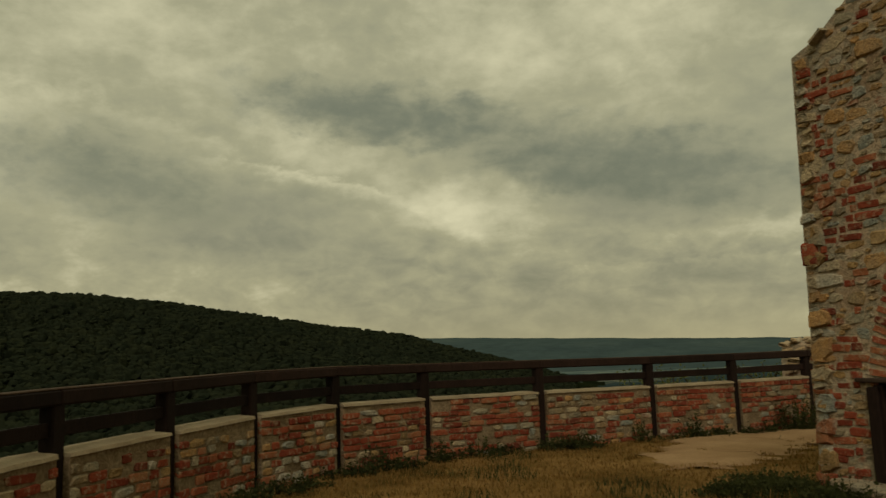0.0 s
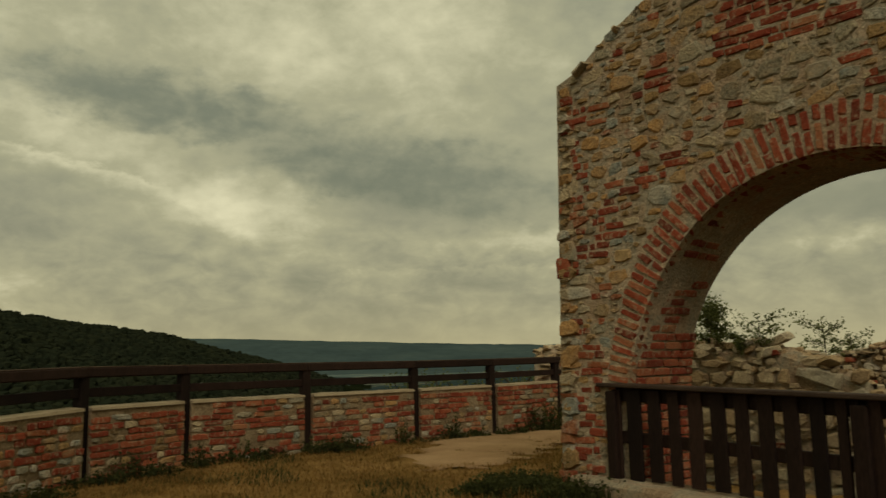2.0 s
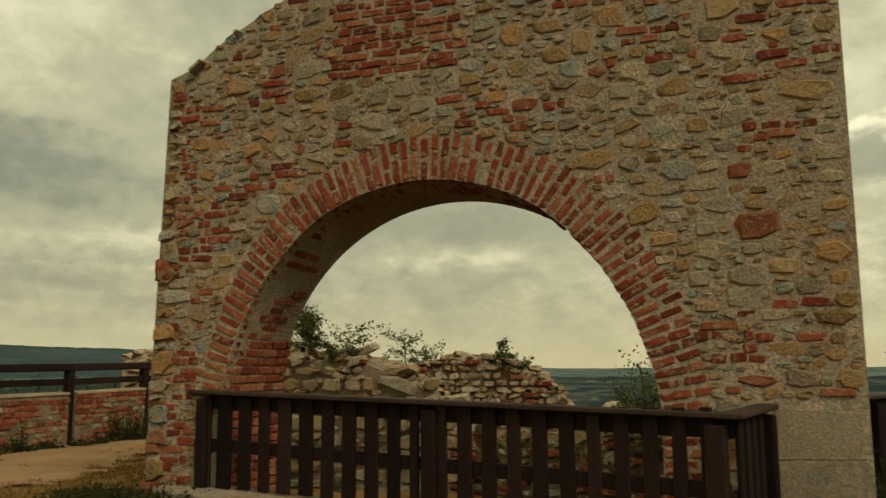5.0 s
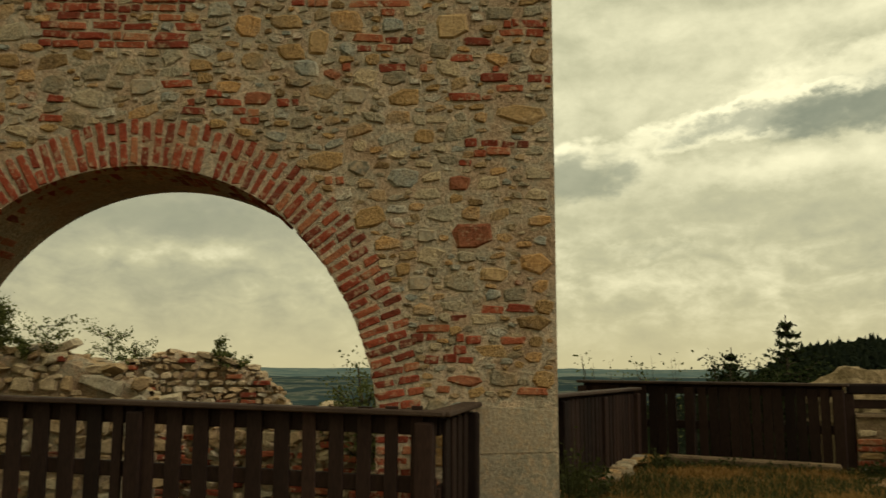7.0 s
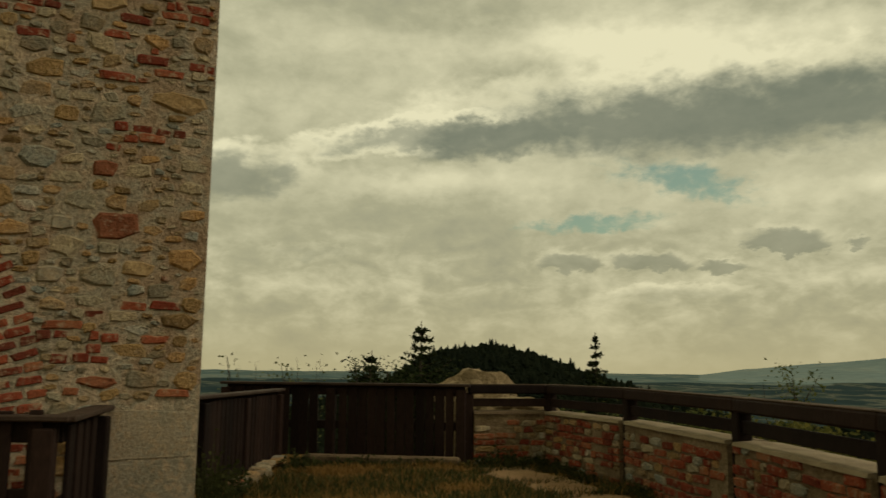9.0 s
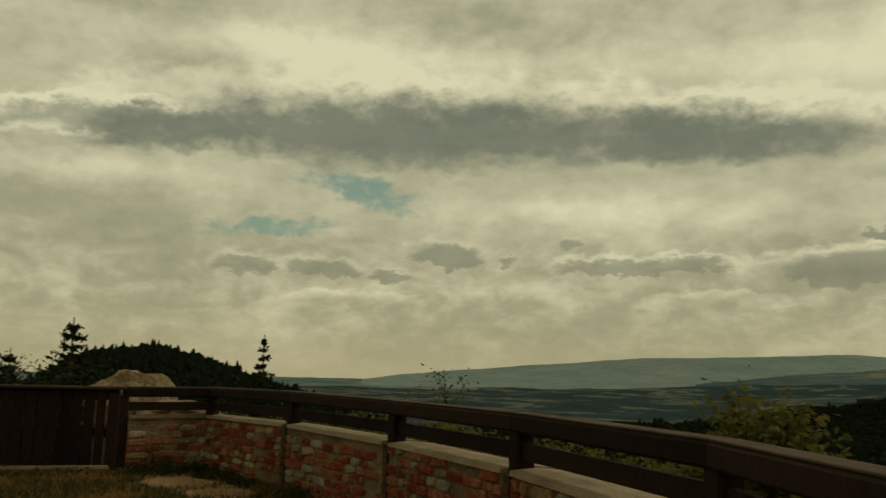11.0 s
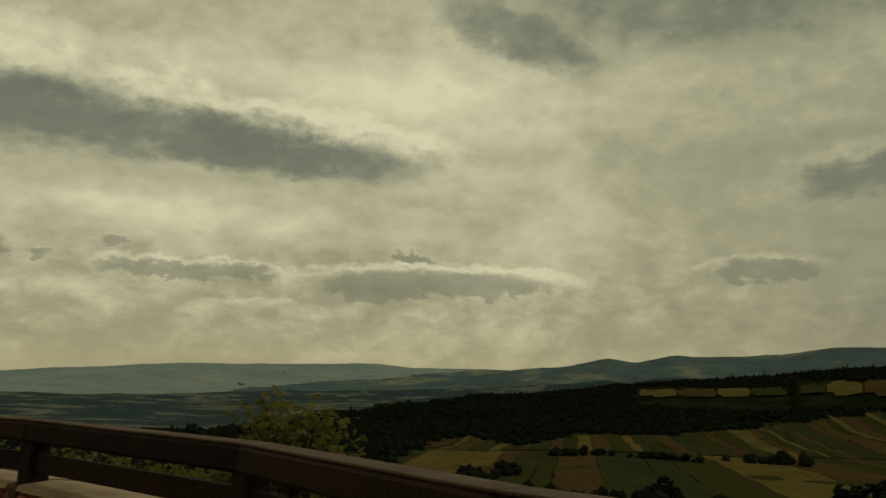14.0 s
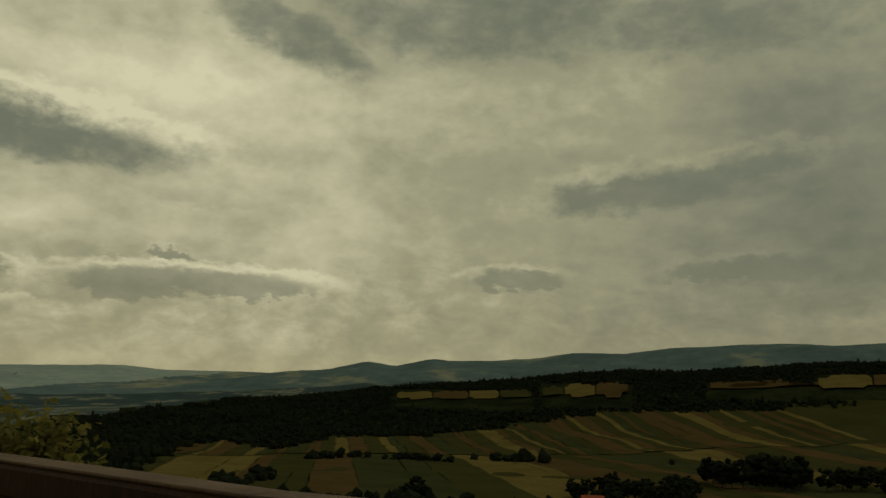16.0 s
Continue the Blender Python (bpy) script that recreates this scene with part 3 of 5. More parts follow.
def arch_z(u, back=False):
    """Height of the round arch's underside above u, or None outside the opening."""
    left, right = (BACK_L, BACK_R) if back else (ARCH_L, ARCH_RIGHT)
    if u <= left or u >= right:
        return None
    mid, half = (left + right) / 2, (right - left) / 2
    if not back:
        return float(np.interp(u, FACE_U, FACE_Z))
    return ARCH_SPRING + ARCH_R * math.sqrt(max(0.0, 1 - ((u - mid) / half) ** 2))


WALL_TOP = [(-4.80, 3.86), (-4.52, 3.95), (-4.42, 3.98), (-4.10, 4.23), (-3.83, 4.36), (-3.40, 4.58), (-2.8, 5.0), (-2.2, 5.25), (-1.2, 5.3), (0.2, 5.2), (1.3, 5.15)]
THICK = 0.95


def wall_edge(z):
    """The worn end of the wall widens towards its foot."""
    return -4.65 - 0.14 * (1 - min(1, z / 3.9)) + 0.03 * noise.noise(Vector((0, 0, z * 3)))


def build_wall_body():
    bm = bmesh.new()
    us = [-4.66, -4.4, -4.2, ARCH_L - 0.001, ARCH_L + 0.0005]
    us += [ARCH_MID - ARCH_R * math.cos(math.pi * i / 64) for i in range(1, 64)]
    us += [ARCH_RIGHT - 0.0005, ARCH_RIGHT + 0.001] + [-0.2 + 0.14 * i for i in range(9)] + [1.06]

    def column(u):
        zf = arch_z(u)
        top = lerp_table(u, WALL_TOP) + 0.02 * noise.noise(Vector((u * 5, 0, 0)))
        k = (u - ARCH_L) / (ARCH_RIGHT - ARCH_L)
        inside = -0.01 < k < 1.01
        ub = BACK_L + min(1, max(0, k)) * (BACK_R - BACK_L) if inside else u
        zb = arch_z(ub, True)
        lo_f = -0.8 if zf is None else zf
        lo_b = -0.8 if zf is None else (zb if zb is not None else ARCH_SPRING)
        return u, ub, lo_f, lo_b, top

    rows = []
    for u in us:
        u, ub, lo_f, lo_b, top = column(u)
        lean = wall_edge(0) if u == us[0] else u
        a = bm.verts.new((lean, 0, lo_f))
        b = bm.verts.new((u, 0, top))
        c = bm.verts.new((u, THICK, top))
        d = bm.verts.new((ub if u != us[0] else lean, THICK, lo_b))
        rows.append((a, b, c, d, lo_f))
    for (a, b, c, d, l0), (e, f, g, h, l1) in zip(rows, rows[1:]):
        bm.faces.new((a, e, f, b))
        bm.faces.new((b, f, g, c))
        bm.faces.new((c, g, h, d))
        bm.faces.new((d, h, e, a))
    for a, b, c, d, _ in (rows[0], rows[-1]):
        bm.faces.new((a, b, c, d))
    bmesh.ops.recalc_face_normals(bm, faces=list(bm.faces))
    return bm


arch_wall = empty("arch_wall", WALL_M)
tagged(arch_wall, "ruined rubble-stone wall with a wide brick-ringed arch", "wall", kind="structure")
part("masonry_core", build_wall_body(), MORTAR, arch_wall)

# ---- fence in the arch ----
def picket_fence(name, a, b, count, height, label, posts=(0.0, 0.5, 1.0), mid=0.45, picket_w=0.118, gaps=()):
    """a, b: the ends of the top edge; gaps: where the openings between pickets lie, in metres from a."""
    a, b = Vector(a), Vector(b)
    along = (b - a)
    flat = Vector((along.x, along.y, 0)).normalized()
    out = Vector((flat.y, -flat.x, 0))
    fence = empty(name, Matrix.Translation((a + b) / 2 - Vector((0, 0, height))))
    inv = fence.matrix_world.inverted()
    rng = random.Random(len(name) + count)
    m_flat = Matrix((flat, out, Vector((0, 0, 1)))).transposed().to_4x4()

    def put(nm, p, sx, sy, sz, bevel=0.006, roll=0.0, mat=WOOD):
        bm = bmesh.new()
        m = m_flat.copy()
        m.translation = p
        add_box(bm, inv @ m @ pose(0, 0, 0, 0, roll, 0), sx, sy, sz, bevel)
        return part(nm, bm, mat, fence)

    for k in posts:
        put("post", a + along * k - Vector((0, 0, height / 2 + 0.045)), 0.12, 0.12, height - 0.02, 0.01)
    bm = bmesh.new()
    beam(bm, inv @ (a - flat * 0.07), inv @ (b + flat * 0.07), 0.15, 0.036, 0.008)
    part("cap_rail", bm, WOOD_CAP, fence, "weathered brown cap rail")
    for h in (0.078, mid + 0.06):
        bm = bmesh.new()
        d = Vector((0, 0, h)) + out * 0.03
        beam(bm, inv @ (a - d), inv @ (b - d), 0.05, 0.12 if h < 0.1 else 0.10, 0.006)
        part("cross_rail", bm, WOOD, fence)
    for g, h in zip(gaps, gaps[1:]):
        if h - g < 0.3:
            put("picket", a + flat * ((g + h) / 2) - Vector((0, 0, height / 2 + 0.02)) + out * 0.012, h - g - 0.088 + rng.uniform(-0.006, 0.006), 0.026, height - 0.045 + rng.uniform(-0.015, 0.01), 0.004, rng.uniform(-0.7, 0.7))
    for i in range(0 if gaps else count):
        k = (i + 0.5) / count
        if min(abs(k - q) for q in posts) * along.length < 0.10:
            continue
        put("picket", a + along * k - Vector((0, 0, height / 2 + 0.02)) + out * 0.012 + flat * rng.uniform(-0.008, 0.008), picket_w * rng.uniform(0.92, 1.08), 0.026, height - 0.045 + rng.uniform(-0.015, 0.01), 0.004, rng.uniform(-0.7, 0.7))
    return tagged(fence, label, "fence", "picket fences")


picket_fence("picket_fence", (3.46, 6.77, 1.022), (4.64, 2.45, 0.936), 22, 0.80, "dark brown picket fence closing the arch opening", posts=(0.02, 0.537, 0.985), mid=0.385,
             gaps=(0.03, 0.22, 0.465, 0.69, 0.90, 1.13, 1.355, 1.565, 1.777, 1.985, 2.187, 2.35, 2.42, 2.585, 2.788, 2.98, 3.17, 3.364, 3.558, 3.738, 3.925, 4.108, 4.283, 4.44))
picket_fence("picket_fence", (4.70, 2.44, 0.932), at(64.6, 6.22, 0.945), 5, 0.80, "short dark brown return of the picket fence at the pier", posts=(0.98,))
picket_fence("picket_fence", (6.6, 2.78, 0.94), (10.40, 2.66, 0.94), 31, 0.88, "dark brown picket fence beside the stone pier", posts=(0.0, 0.33, 0.66, 1.0), picket_w=0.104)
picket_fence("picket_fence", (10.70, 3.42, 1.02), (10.45, 0.30, 1.02), 25, 0.90, "dark brown picket fence on a low kerb", posts=(0.0, 0.45, 0.985), picket_w=0.112)


# ---- parapets with timber railing ----
def rail_top(i, line):
    if line is NORTH:
        return [1.05, 1.10, 1.13, 1.17, 1.205, 1.242, 1.268, 1.27, 1.272, 1.272, 1.282, 1.30, 1.30][i]
    return [1.03, 1.035, 1.045, 1.03, 1.03, 1.02, 1.02, 1.02, 1.03, 1.05][i]


def wall_top_z(i, line):
    return rail_top(i, line) - (0.425 if line is NORTH else 0.325)


def railing(line, name, label, first=0):
    ob = empty(name, Matrix.Translation((line[3][0], line[3][1], 0)))
    inv = ob.matrix_world.inverted()
    pts = [Vector((x, y, rail_top(i, line))) for i, (x, y) in enumerate(line)]
    for i, p in enumerate(pts):
        d = (pts[min(i + 1, len(pts) - 1)] - pts[max(i - 1, 0)])
        yaw = math.degrees(math.atan2(d.y, d.x))
        bm = bmesh.new()
        h = p.z - 0.10
        add_box(bm, inv @ pose(p.x, p.y, h / 2, 0, 0, yaw), 0.13, 0.12, h, 0.012)
        part("post", bm, WOOD, ob)
    for p, q in zip(pts, pts[1:]):
        up = Vector((0, 0, 1))
        bm = bmesh.new()
        beam(bm, inv @ (p - up * 0.055), inv @ (q - up * 0.055), 0.15, 0.11, 0.015)
        part("top_rail", bm, WOOD, ob)
        # a thin, paler slab along the rail's upper face
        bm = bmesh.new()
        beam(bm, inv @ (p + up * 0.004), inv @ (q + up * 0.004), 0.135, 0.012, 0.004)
        part("rail_face", bm, WOOD_TOP, ob, "paler upper face of the rail")
        bm = bmesh.new()
        k = 0.27 if line is NORTH else 0.22
        beam(bm, inv @ (p - up * k), inv @ (q - up * k), 0.05, 0.10, 0.008)
        part("middle_rail", bm, WOOD, ob)
    return tagged(ob, label, "railing")


railing(NORTH, "railing", "dark brown timber railing above a brick parapet")
railing(SOUTH, "railing", "dark brown timber railing curving along the parapet")


def parapet(line, name, label, thick=0.36):
    ob = empty(name)
    tagged(ob, label, "wall", kind="structure")
    for i, ((x0, y0), (x1, y1)) in enumerate(zip(line, line[1:])):
        a, b = Vector((x0, y0, 0)), Vector((x1, y1, 0))
        d = (b - a).normalized()
        za, zb = wall_top_z(i, line), wall_top_z(i + 1, line)
        a, b = a + d * 0.07, b - d * 0.07
        side = Vector((d.y, -d.x, 0))
        bm = bmesh.new()
        n = 14
        prof = []
        for k in range(n + 1):
            p = a.lerp(b, k / n)
            z = za + (zb - za) * k / n - 0.035
            w = 0.012 * noise.noise(Vector((p.x * 4, p.y * 4, 0)))
            prof.append([bm.verts.new(p + side * (0.10 + w) + Vector((0, 0, -0.4))), bm.verts.new(p + side * (0.09 + w) + Vector((0, 0, z))),
                         bm.verts.new(p - side * (thick - 0.10) + Vector((0, 0, z))), bm.verts.new(p - side * (thick - 0.10) + Vector((0, 0, -1.8)))])
        for r, s in zip(prof, prof[1:]):
            for q in range(4):
                bm.faces.new((r[q], s[q], s[(q + 1) % 4], r[(q + 1) % 4]))
        bm.faces.new(prof[0])
        bm.faces.new(prof[-1])
        bmesh.ops.recalc_face_normals(bm, faces=list(bm.faces))
        part("parapet_core", bm, EARTH_MORTAR, ob)
        bm = bmesh.new()
        prof = []
        for k in range(n + 1):
            p = a.lerp(b, k / n)
            z = za + (zb - za) * k / n
            w = 0.014 * noise.noise(Vector((p.x * 5, p.y * 5, 3)))
            w2 = 0.010 * noise.noise(Vector((p.x * 7, p.y * 7, 9)))
            prof.append([bm.verts.new(p + side * (0.115 + w) + Vector((0, 0, z - 0.034))), bm.verts.new(p + side * (0.105 + w) + Vector((0, 0, z - 0.006 + w2))),
                         bm.verts.new(p - side * 0.08 + Vector((0, 0, z + 0.008 + w2))), bm.verts.new(p - side * (thick - 0.09) + Vector((0, 0, z - 0.01))), bm.verts.new(p - side * (thick - 0.09) + Vector((0, 0, z - 0.034)))])
        for r, s in zip(prof, prof[1:]):
            for q in range(5):
                bm.faces.new((r[q], s[q], s[(q + 1) % 5], r[(q + 1) % 5]))
        bm.faces.new(prof[0])
        bm.faces.new(prof[-1])
        bmesh.ops.recalc_face_normals(bm, faces=list(bm.faces))
        part("mortar_cap", bm, KERB if line is SOUTH and i == 0 else CAP, ob, "smoothed mortar cap")
    return ob


parapet_north = parapet(NORTH, "wall_north", "low parapet of red brick and stone with a mortar cap")
parapet_south = parapet(SOUTH, "wall_south", "low curved parapet of red brick and stone with a mortar cap")


# ---- masonry of the arched wall ----
rng = random.Random(7)
STONES = [pebble_mesh("stone", rng, STONE, 0.10 + 0.03 * (i % 3), 0.80 + 0.06 * (i % 4)) for i in range(14)]
BRICKS = [brick_mesh("brick", rng, BRICK) for i in range(6)]


def tinted(me, mat):
    made = me.copy()
    made.materials.clear()
    made.materials.append(mat)
    return made


def block_mesh(rng, mat):
    """A dressed block: shallow broken arrises, a face that is not quite flat."""
    bm = bmesh.new()
    bmesh.ops.create_cube(bm, size=1.0)
    bmesh.ops.bevel(bm, geom=list(bm.edges), offset=0.05, segments=1, affect="EDGES")
    for v in bm.verts:
        v.co += Vector((rng.uniform(-1, 1), rng.uniform(-1, 1), rng.uniform(-1, 1))) * 0.05
    me = bpy.data.meshes.new("block")
    bm.to_mesh(me)
    bm.free()
    me.materials.append(mat)
    return me


GREY_STONE = material("grey_stone", [(0.22, (0.16, 0.14, 0.10)), (0.42, (0.27, 0.235, 0.165)), (0.6, (0.34, 0.275, 0.185)), (0.8, (0.30, 0.28, 0.21))], 3.5, 45, 0.9, 0.8, 0.3, "object", 0.5, 0.012, gloss=0.08, smear=0.6)
RED_STONE = material("red_brown_stone", [(0.25, (0.16, 0.055, 0.028)), (0.75, (0.30, 0.115, 0.055))], 4, 40, 0.9, 0.9, 0.3, "object", 0.5, 0.015, gloss=0.08, smear=0.2)
TAN_STONE = material("tan_stone", [(0.25, (0.32, 0.20, 0.085)), (0.75, (0.46, 0.32, 0.16))], 4, 40, 0.9, 0.9, 0.3, "object", 0.5, 0.015, gloss=0.08, smear=0.2)
GREYS, REDS, TANS = ([tinted(STONES[k], m) for k in (1, 4, 8)] for m in (GREY_STONE, RED_STONE, TAN_STONE))
BLOCK_MESHES = [block_mesh(rng, GREY_STONE) for i in range(4)]
BOLD = [
    (-0.82, 3.79, 0.19, 0.24, TANS[0]), (0.24, 3.94, 0.31, 0.25, TANS[1]), (-0.52, 3.35, 0.24, 0.15, GREYS[0]), (0.31, 2.65, 0.20, 0.13, REDS[0]), (0.41, 2.23, 0.36, 0.23, REDS[1]), (0.05, 2.23, 0.18, 0.12, GREYS[1]), (-0.48, 2.77, 0.21, 0.16, GREYS[2]), (0.80, 3.22, 0.50, 0.19, TANS[2]),
    (0.58, 1.93, 0.26, 0.12, TANS[0]), (0.0, 1.86, 0.21, 0.13, GREYS[0]), (0.35, 1.12, 0.33, 0.10, REDS[2]), (-4.01, 2.16, 0.21, 0.14, TANS[1]), (-3.17, 3.11, 0.11, 0.08, GREYS[1]), (-1.29, 3.32, 0.25, 0.12, REDS[0]), (-2.2, 3.40, 0.24, 0.16, GREYS[1]), (-3.4, 3.35, 0.2, 0.14, GREYS[2])]
BLOCKS = [(0.73, 0.755, 0.62, 0.345), (0.72, 0.39, 0.64, 0.35), (0.70, 0.04, 0.66, 0.32)]


def piece(name, me, parent, m):
    ob = new(name, me)
    ob.parent = parent
    ob.matrix_basis = m
    return ob


def box_m(x, y, z, sx, sy, sz, rx=0, ry=0, rz=0):
    return pose(x, y, z, rx, ry, rz) @ Matrix.Diagonal((sx, sy, sz, 1))


def ring_points():
    """The arch's face line from the left foot to the right."""
    pts = [(ARCH_L, 0.30 + 0.05 * i) for i in range(12)]
    for i in range(401):
        pts.append(ring_at(-90 + 180 * i / 400))
    pts += [(ARCH_RIGHT, ARCH_SPRING - 0.05 * i) for i in range(1, 14)]
    return pts


def ring_width(u, z):
    """The ring thins towards its left foot."""
    return 0.36 if u > ARCH_MID else 0.23 + 0.10 * smooth(z, 1.2, 2.7)


RING = ring_points()


def ring_distance(u, z):
    return min(math.hypot(u - p[0], z - p[1]) for p in RING[::6])


def in_wall(u, z, margin=0.0):
    if u < wall_edge(z) + margin or u > 1.06 - margin or z > lerp_table(u, WALL_TOP) - 0.02:
        return False
    a = arch_z(u)
    if a is not None and z < a:
        return False
    if ARCH_L < u < ARCH_RIGHT and z < 0.9:
        return False
    return True


def niche(u, z):
    return -3.05 < u < -1.9 and z > 3.74


def build_wall_face():
    """Bricks in clusters first, then rubble, the large stones before the small."""
    heap, brick_heap = Heap(), Heap()
    cell = 0.01
    taken = np.zeros((590, 540), dtype=bool)
    near = [0]

    def place(cu, cz, w, h, is_brick, slack, tilt):
        if taken[min(589, max(0, int((cu + 4.83) / cell))), min(539, max(0, int(cz / cell)))]:
            return False
        if not in_wall(cu, cz, 0.01 + 0.42 * w) or ring_distance(cu, cz) < ring_width(cu, cz) + 0.42 * h + 0.01:
            return False
        i0, i1 = int((cu - w * 0.43 + 4.83) / cell), int((cu + w * 0.43 + 4.83) / cell) + 1
        j0, j1 = int((cz - h * 0.43) / cell), int((cz + h * 0.43) / cell) + 1
        if i0 < 0 or j0 < 0:
            return False
        box = taken[i0:i1, j0:j1]
        if box.size == 0 or box.mean() > slack:
            return False
        box[:] = True
        y = 0.0315 + rng.uniform(-0.009, 0.006) + (0.002 if is_brick else 0)
        m = box_m(cu, y, cz, w, 0.085, h, rng.uniform(-3, 3), tilt, rng.uniform(-4, 4))
        me = rng.choice(BRICKS if is_brick else STONES)
        if near[0] < 300 and -0.2 < cu and 0.7 < cz < 3.6 and w > 0.07:
            piece("brick" if is_brick else "stone", me, arch_wall, m)
            near[0] += 1
        else:
            (brick_heap if is_brick else heap).add(me, m)
        return True

    # the stones that stand out: along, height, width, depth of face, kind
    for cu, cz, w, h, me in BOLD:
        m = box_m(cu, 0.03, cz, w, 0.09, h, rng.uniform(-2, 2), rng.uniform(-5, 5), rng.uniform(-2, 2))
        piece("stone", me, arch_wall, m)
        taken[int((cu - w / 2 + 4.83) / cell):int((cu + w / 2 + 4.83) / cell) + 1, int((cz - h / 2) / cell):int((cz + h / 2) / cell) + 1] = True
    # dressed blocks of the pier
    for cu, cz, w, h in BLOCKS:
        piece("block", rng.choice(BLOCK_MESHES), arch_wall, box_m(cu, 0.052, cz, w, 0.12, h, 0, rng.uniform(-0.7, 0.7), rng.uniform(-0.6, 0.6)))
        taken[int((cu - w / 2 + 4.83) / cell):int((cu + w / 2 + 4.83) / cell) + 1, int((cz - h / 2) / cell):int((cz + h / 2) / cell) + 1] = True
    z = 0.05
    while z < 5.2:
        u = -4.85 + rng.uniform(0, 0.1)
        while u < 1.05:
            w = rng.choice((0.06, 0.10, 0.13, 0.2, 0.24)) * rng.uniform(0.9, 1.08)
            zone = noise.noise(Vector((u * 1.2, 3.1, z * 1.7)))
            chance = 0.06
            if niche(u, z):
                chance = 0.93
            elif u < -4.1 and z < 3.6:
                chance = 0.62 if zone > -0.12 else 0.12
            elif u > 0.1 and (1.0 < z < 1.65 or z > 3.3):
                chance = 0.42 if zone > -0.1 else 0.14
            elif zone > 0.36:
                chance = 0.55
            if rng.random() < chance:
                place(u + w / 2, z + rng.uniform(-0.012, 0.012), w, 0.062 * rng.uniform(0.85, 1.1), True, 0.15, rng.uniform(-3, 3))
            u += w + rng.uniform(0.008, 0.03)
        z += 0.077
    for tries, lo, hi, slack in ((1500, 0.19, 0.32, 0.06), (11000, 0.12, 0.22, 0.08), (30000, 0.08, 0.14, 0.10), (30000, 0.05, 0.09, 0.14)):
        for i in range(tries):
            w = rng.uniform(lo, hi)
            h = min(w, max(0.035, w * rng.uniform(0.38, 0.85)))
            cu, cz = rng.uniform(-4.8, 1.06), rng.uniform(0.0, 5.3)
            bare = noise.noise(Vector((cu * 0.9, 8.0, cz * 0.9)))
            if (cu > 0.36 and cz < 1.0 and rng.random() < 0.97) or (bare > 0.40 and rng.random() < 0.8) or (cu > 0.5 and 2.25 < cz < 3.08 and rng.random() < 0.85):
                continue
            place(cu, cz, w, h, False, slack, rng.gauss(0, 7))
    # ragged stones and bricks along the end and the top edge
    z = 0.1
    while z < 3.9:
        hh = rng.uniform(0.04, 0.15)
        me = rng.choice(STONES + BRICKS[:3])
        (heap if me in STONES else brick_heap).add(me, box_m(wall_edge(z) + 0.085 + rng.uniform(-0.015, 0.025), 0.12, z, rng.uniform(0.13, 0.18), 0.30, hh, 0, rng.uniform(-6, 6), 0))
        z += hh + 0.008
    z = 0.35
    while z < 2.3:
        hh = rng.uniform(0.14, 0.26)
        heap.add(rng.choice(STONES), box_m(wall_edge(z) + 0.12, 0.09, z, rng.uniform(0.2, 0.3), 0.26, hh, 0, rng.uniform(-4, 4), 0))
        z += hh + 0.02 + (0.3 if rng.random() < 0.3 else 0)
    u = -4.58
    while u < 1.0:
        w = rng.uniform(0.06, 0.22)
        heap.add(rng.choice(STONES), box_m(u, rng.uniform(0.06, 0.3), lerp_table(u, WALL_TOP) - 0.045 + rng.uniform(-0.015, 0.015), w, 0.3, rng.uniform(0.04, 0.10), 0, -math.degrees(math.atan(0.75)) + rng.uniform(-12, 12) if -4.4 < u < -2.6 else rng.uniform(-10, 10), 0))
        u += w * 0.9
    tagged(heap.link("rubble", RUBBLE, arch_wall), "grey and ochre rubble stones", kind="stuff")
    tagged(brick_heap.link("scattered_bricks", BRICK_STUFF, arch_wall), "red bricks among the rubble", kind="stuff")


build_wall_face()


def build_ring():
    flip = 0
    dist = [0.0]
    for p, q in zip(RING, RING[1:]):
        dist.append(dist[-1] + math.hypot(q[0] - p[0], q[1] - p[1]))
    total = dist[-1]
    s = 0.04
    k = 0
    while s < total - 0.03:
        while dist[k + 1] < s:
            k += 1
        f = (s - dist[k]) / (dist[k + 1] - dist[k])
        p, q = RING[k], RING[k + 1]
        u, z = p[0] + (q[0] - p[0]) * f, p[1] + (q[1] - p[1]) * f
        tx, tz = q[0] - p[0], q[1] - p[1]
        n = math.hypot(tx, tz)
        nx, nz = -tz / n, tx / n
        turn = -math.degrees(math.atan2(nz, nx)) + rng.uniform(-2.5, 2.5)
        cuts = ((0.0, 0.235), (0.25, 0.115)) if flip else ((0.0, 0.115), (0.13, 0.235))
        if u < -2.6 and ring_width(u, z) < 0.33:
            w = ring_width(u, z)
            cuts = ((0.0, w),) if w < 0.26 or flip else ((0.0, 0.12), (0.132, w - 0.132))
        elif k > 200:
            cuts = ((0.0, 0.235), (0.25, 0.14)) if flip else ((0.0, 0.17), (0.185, 0.17))
        for a, ln in cuts:
            if rng.random() < 0.03 or z < 0.15 or (u < -3.5 and z < 0.95):
                continue
            ln *= rng.uniform(0.93, 1.02)
            c = a + ln / 2 + 0.003
            piece("brick", rng.choice(BRICKS), arch_wall, box_m(u + nx * c, 0.0425 + rng.uniform(-0.005, 0.004), z + nz * c, ln, 0.10, 0.058 * rng.uniform(0.9, 1.1), 0, turn, 0))
        flip = 1 - flip
        s += 0.079 * rng.uniform(0.96, 1.04)


build_ring()


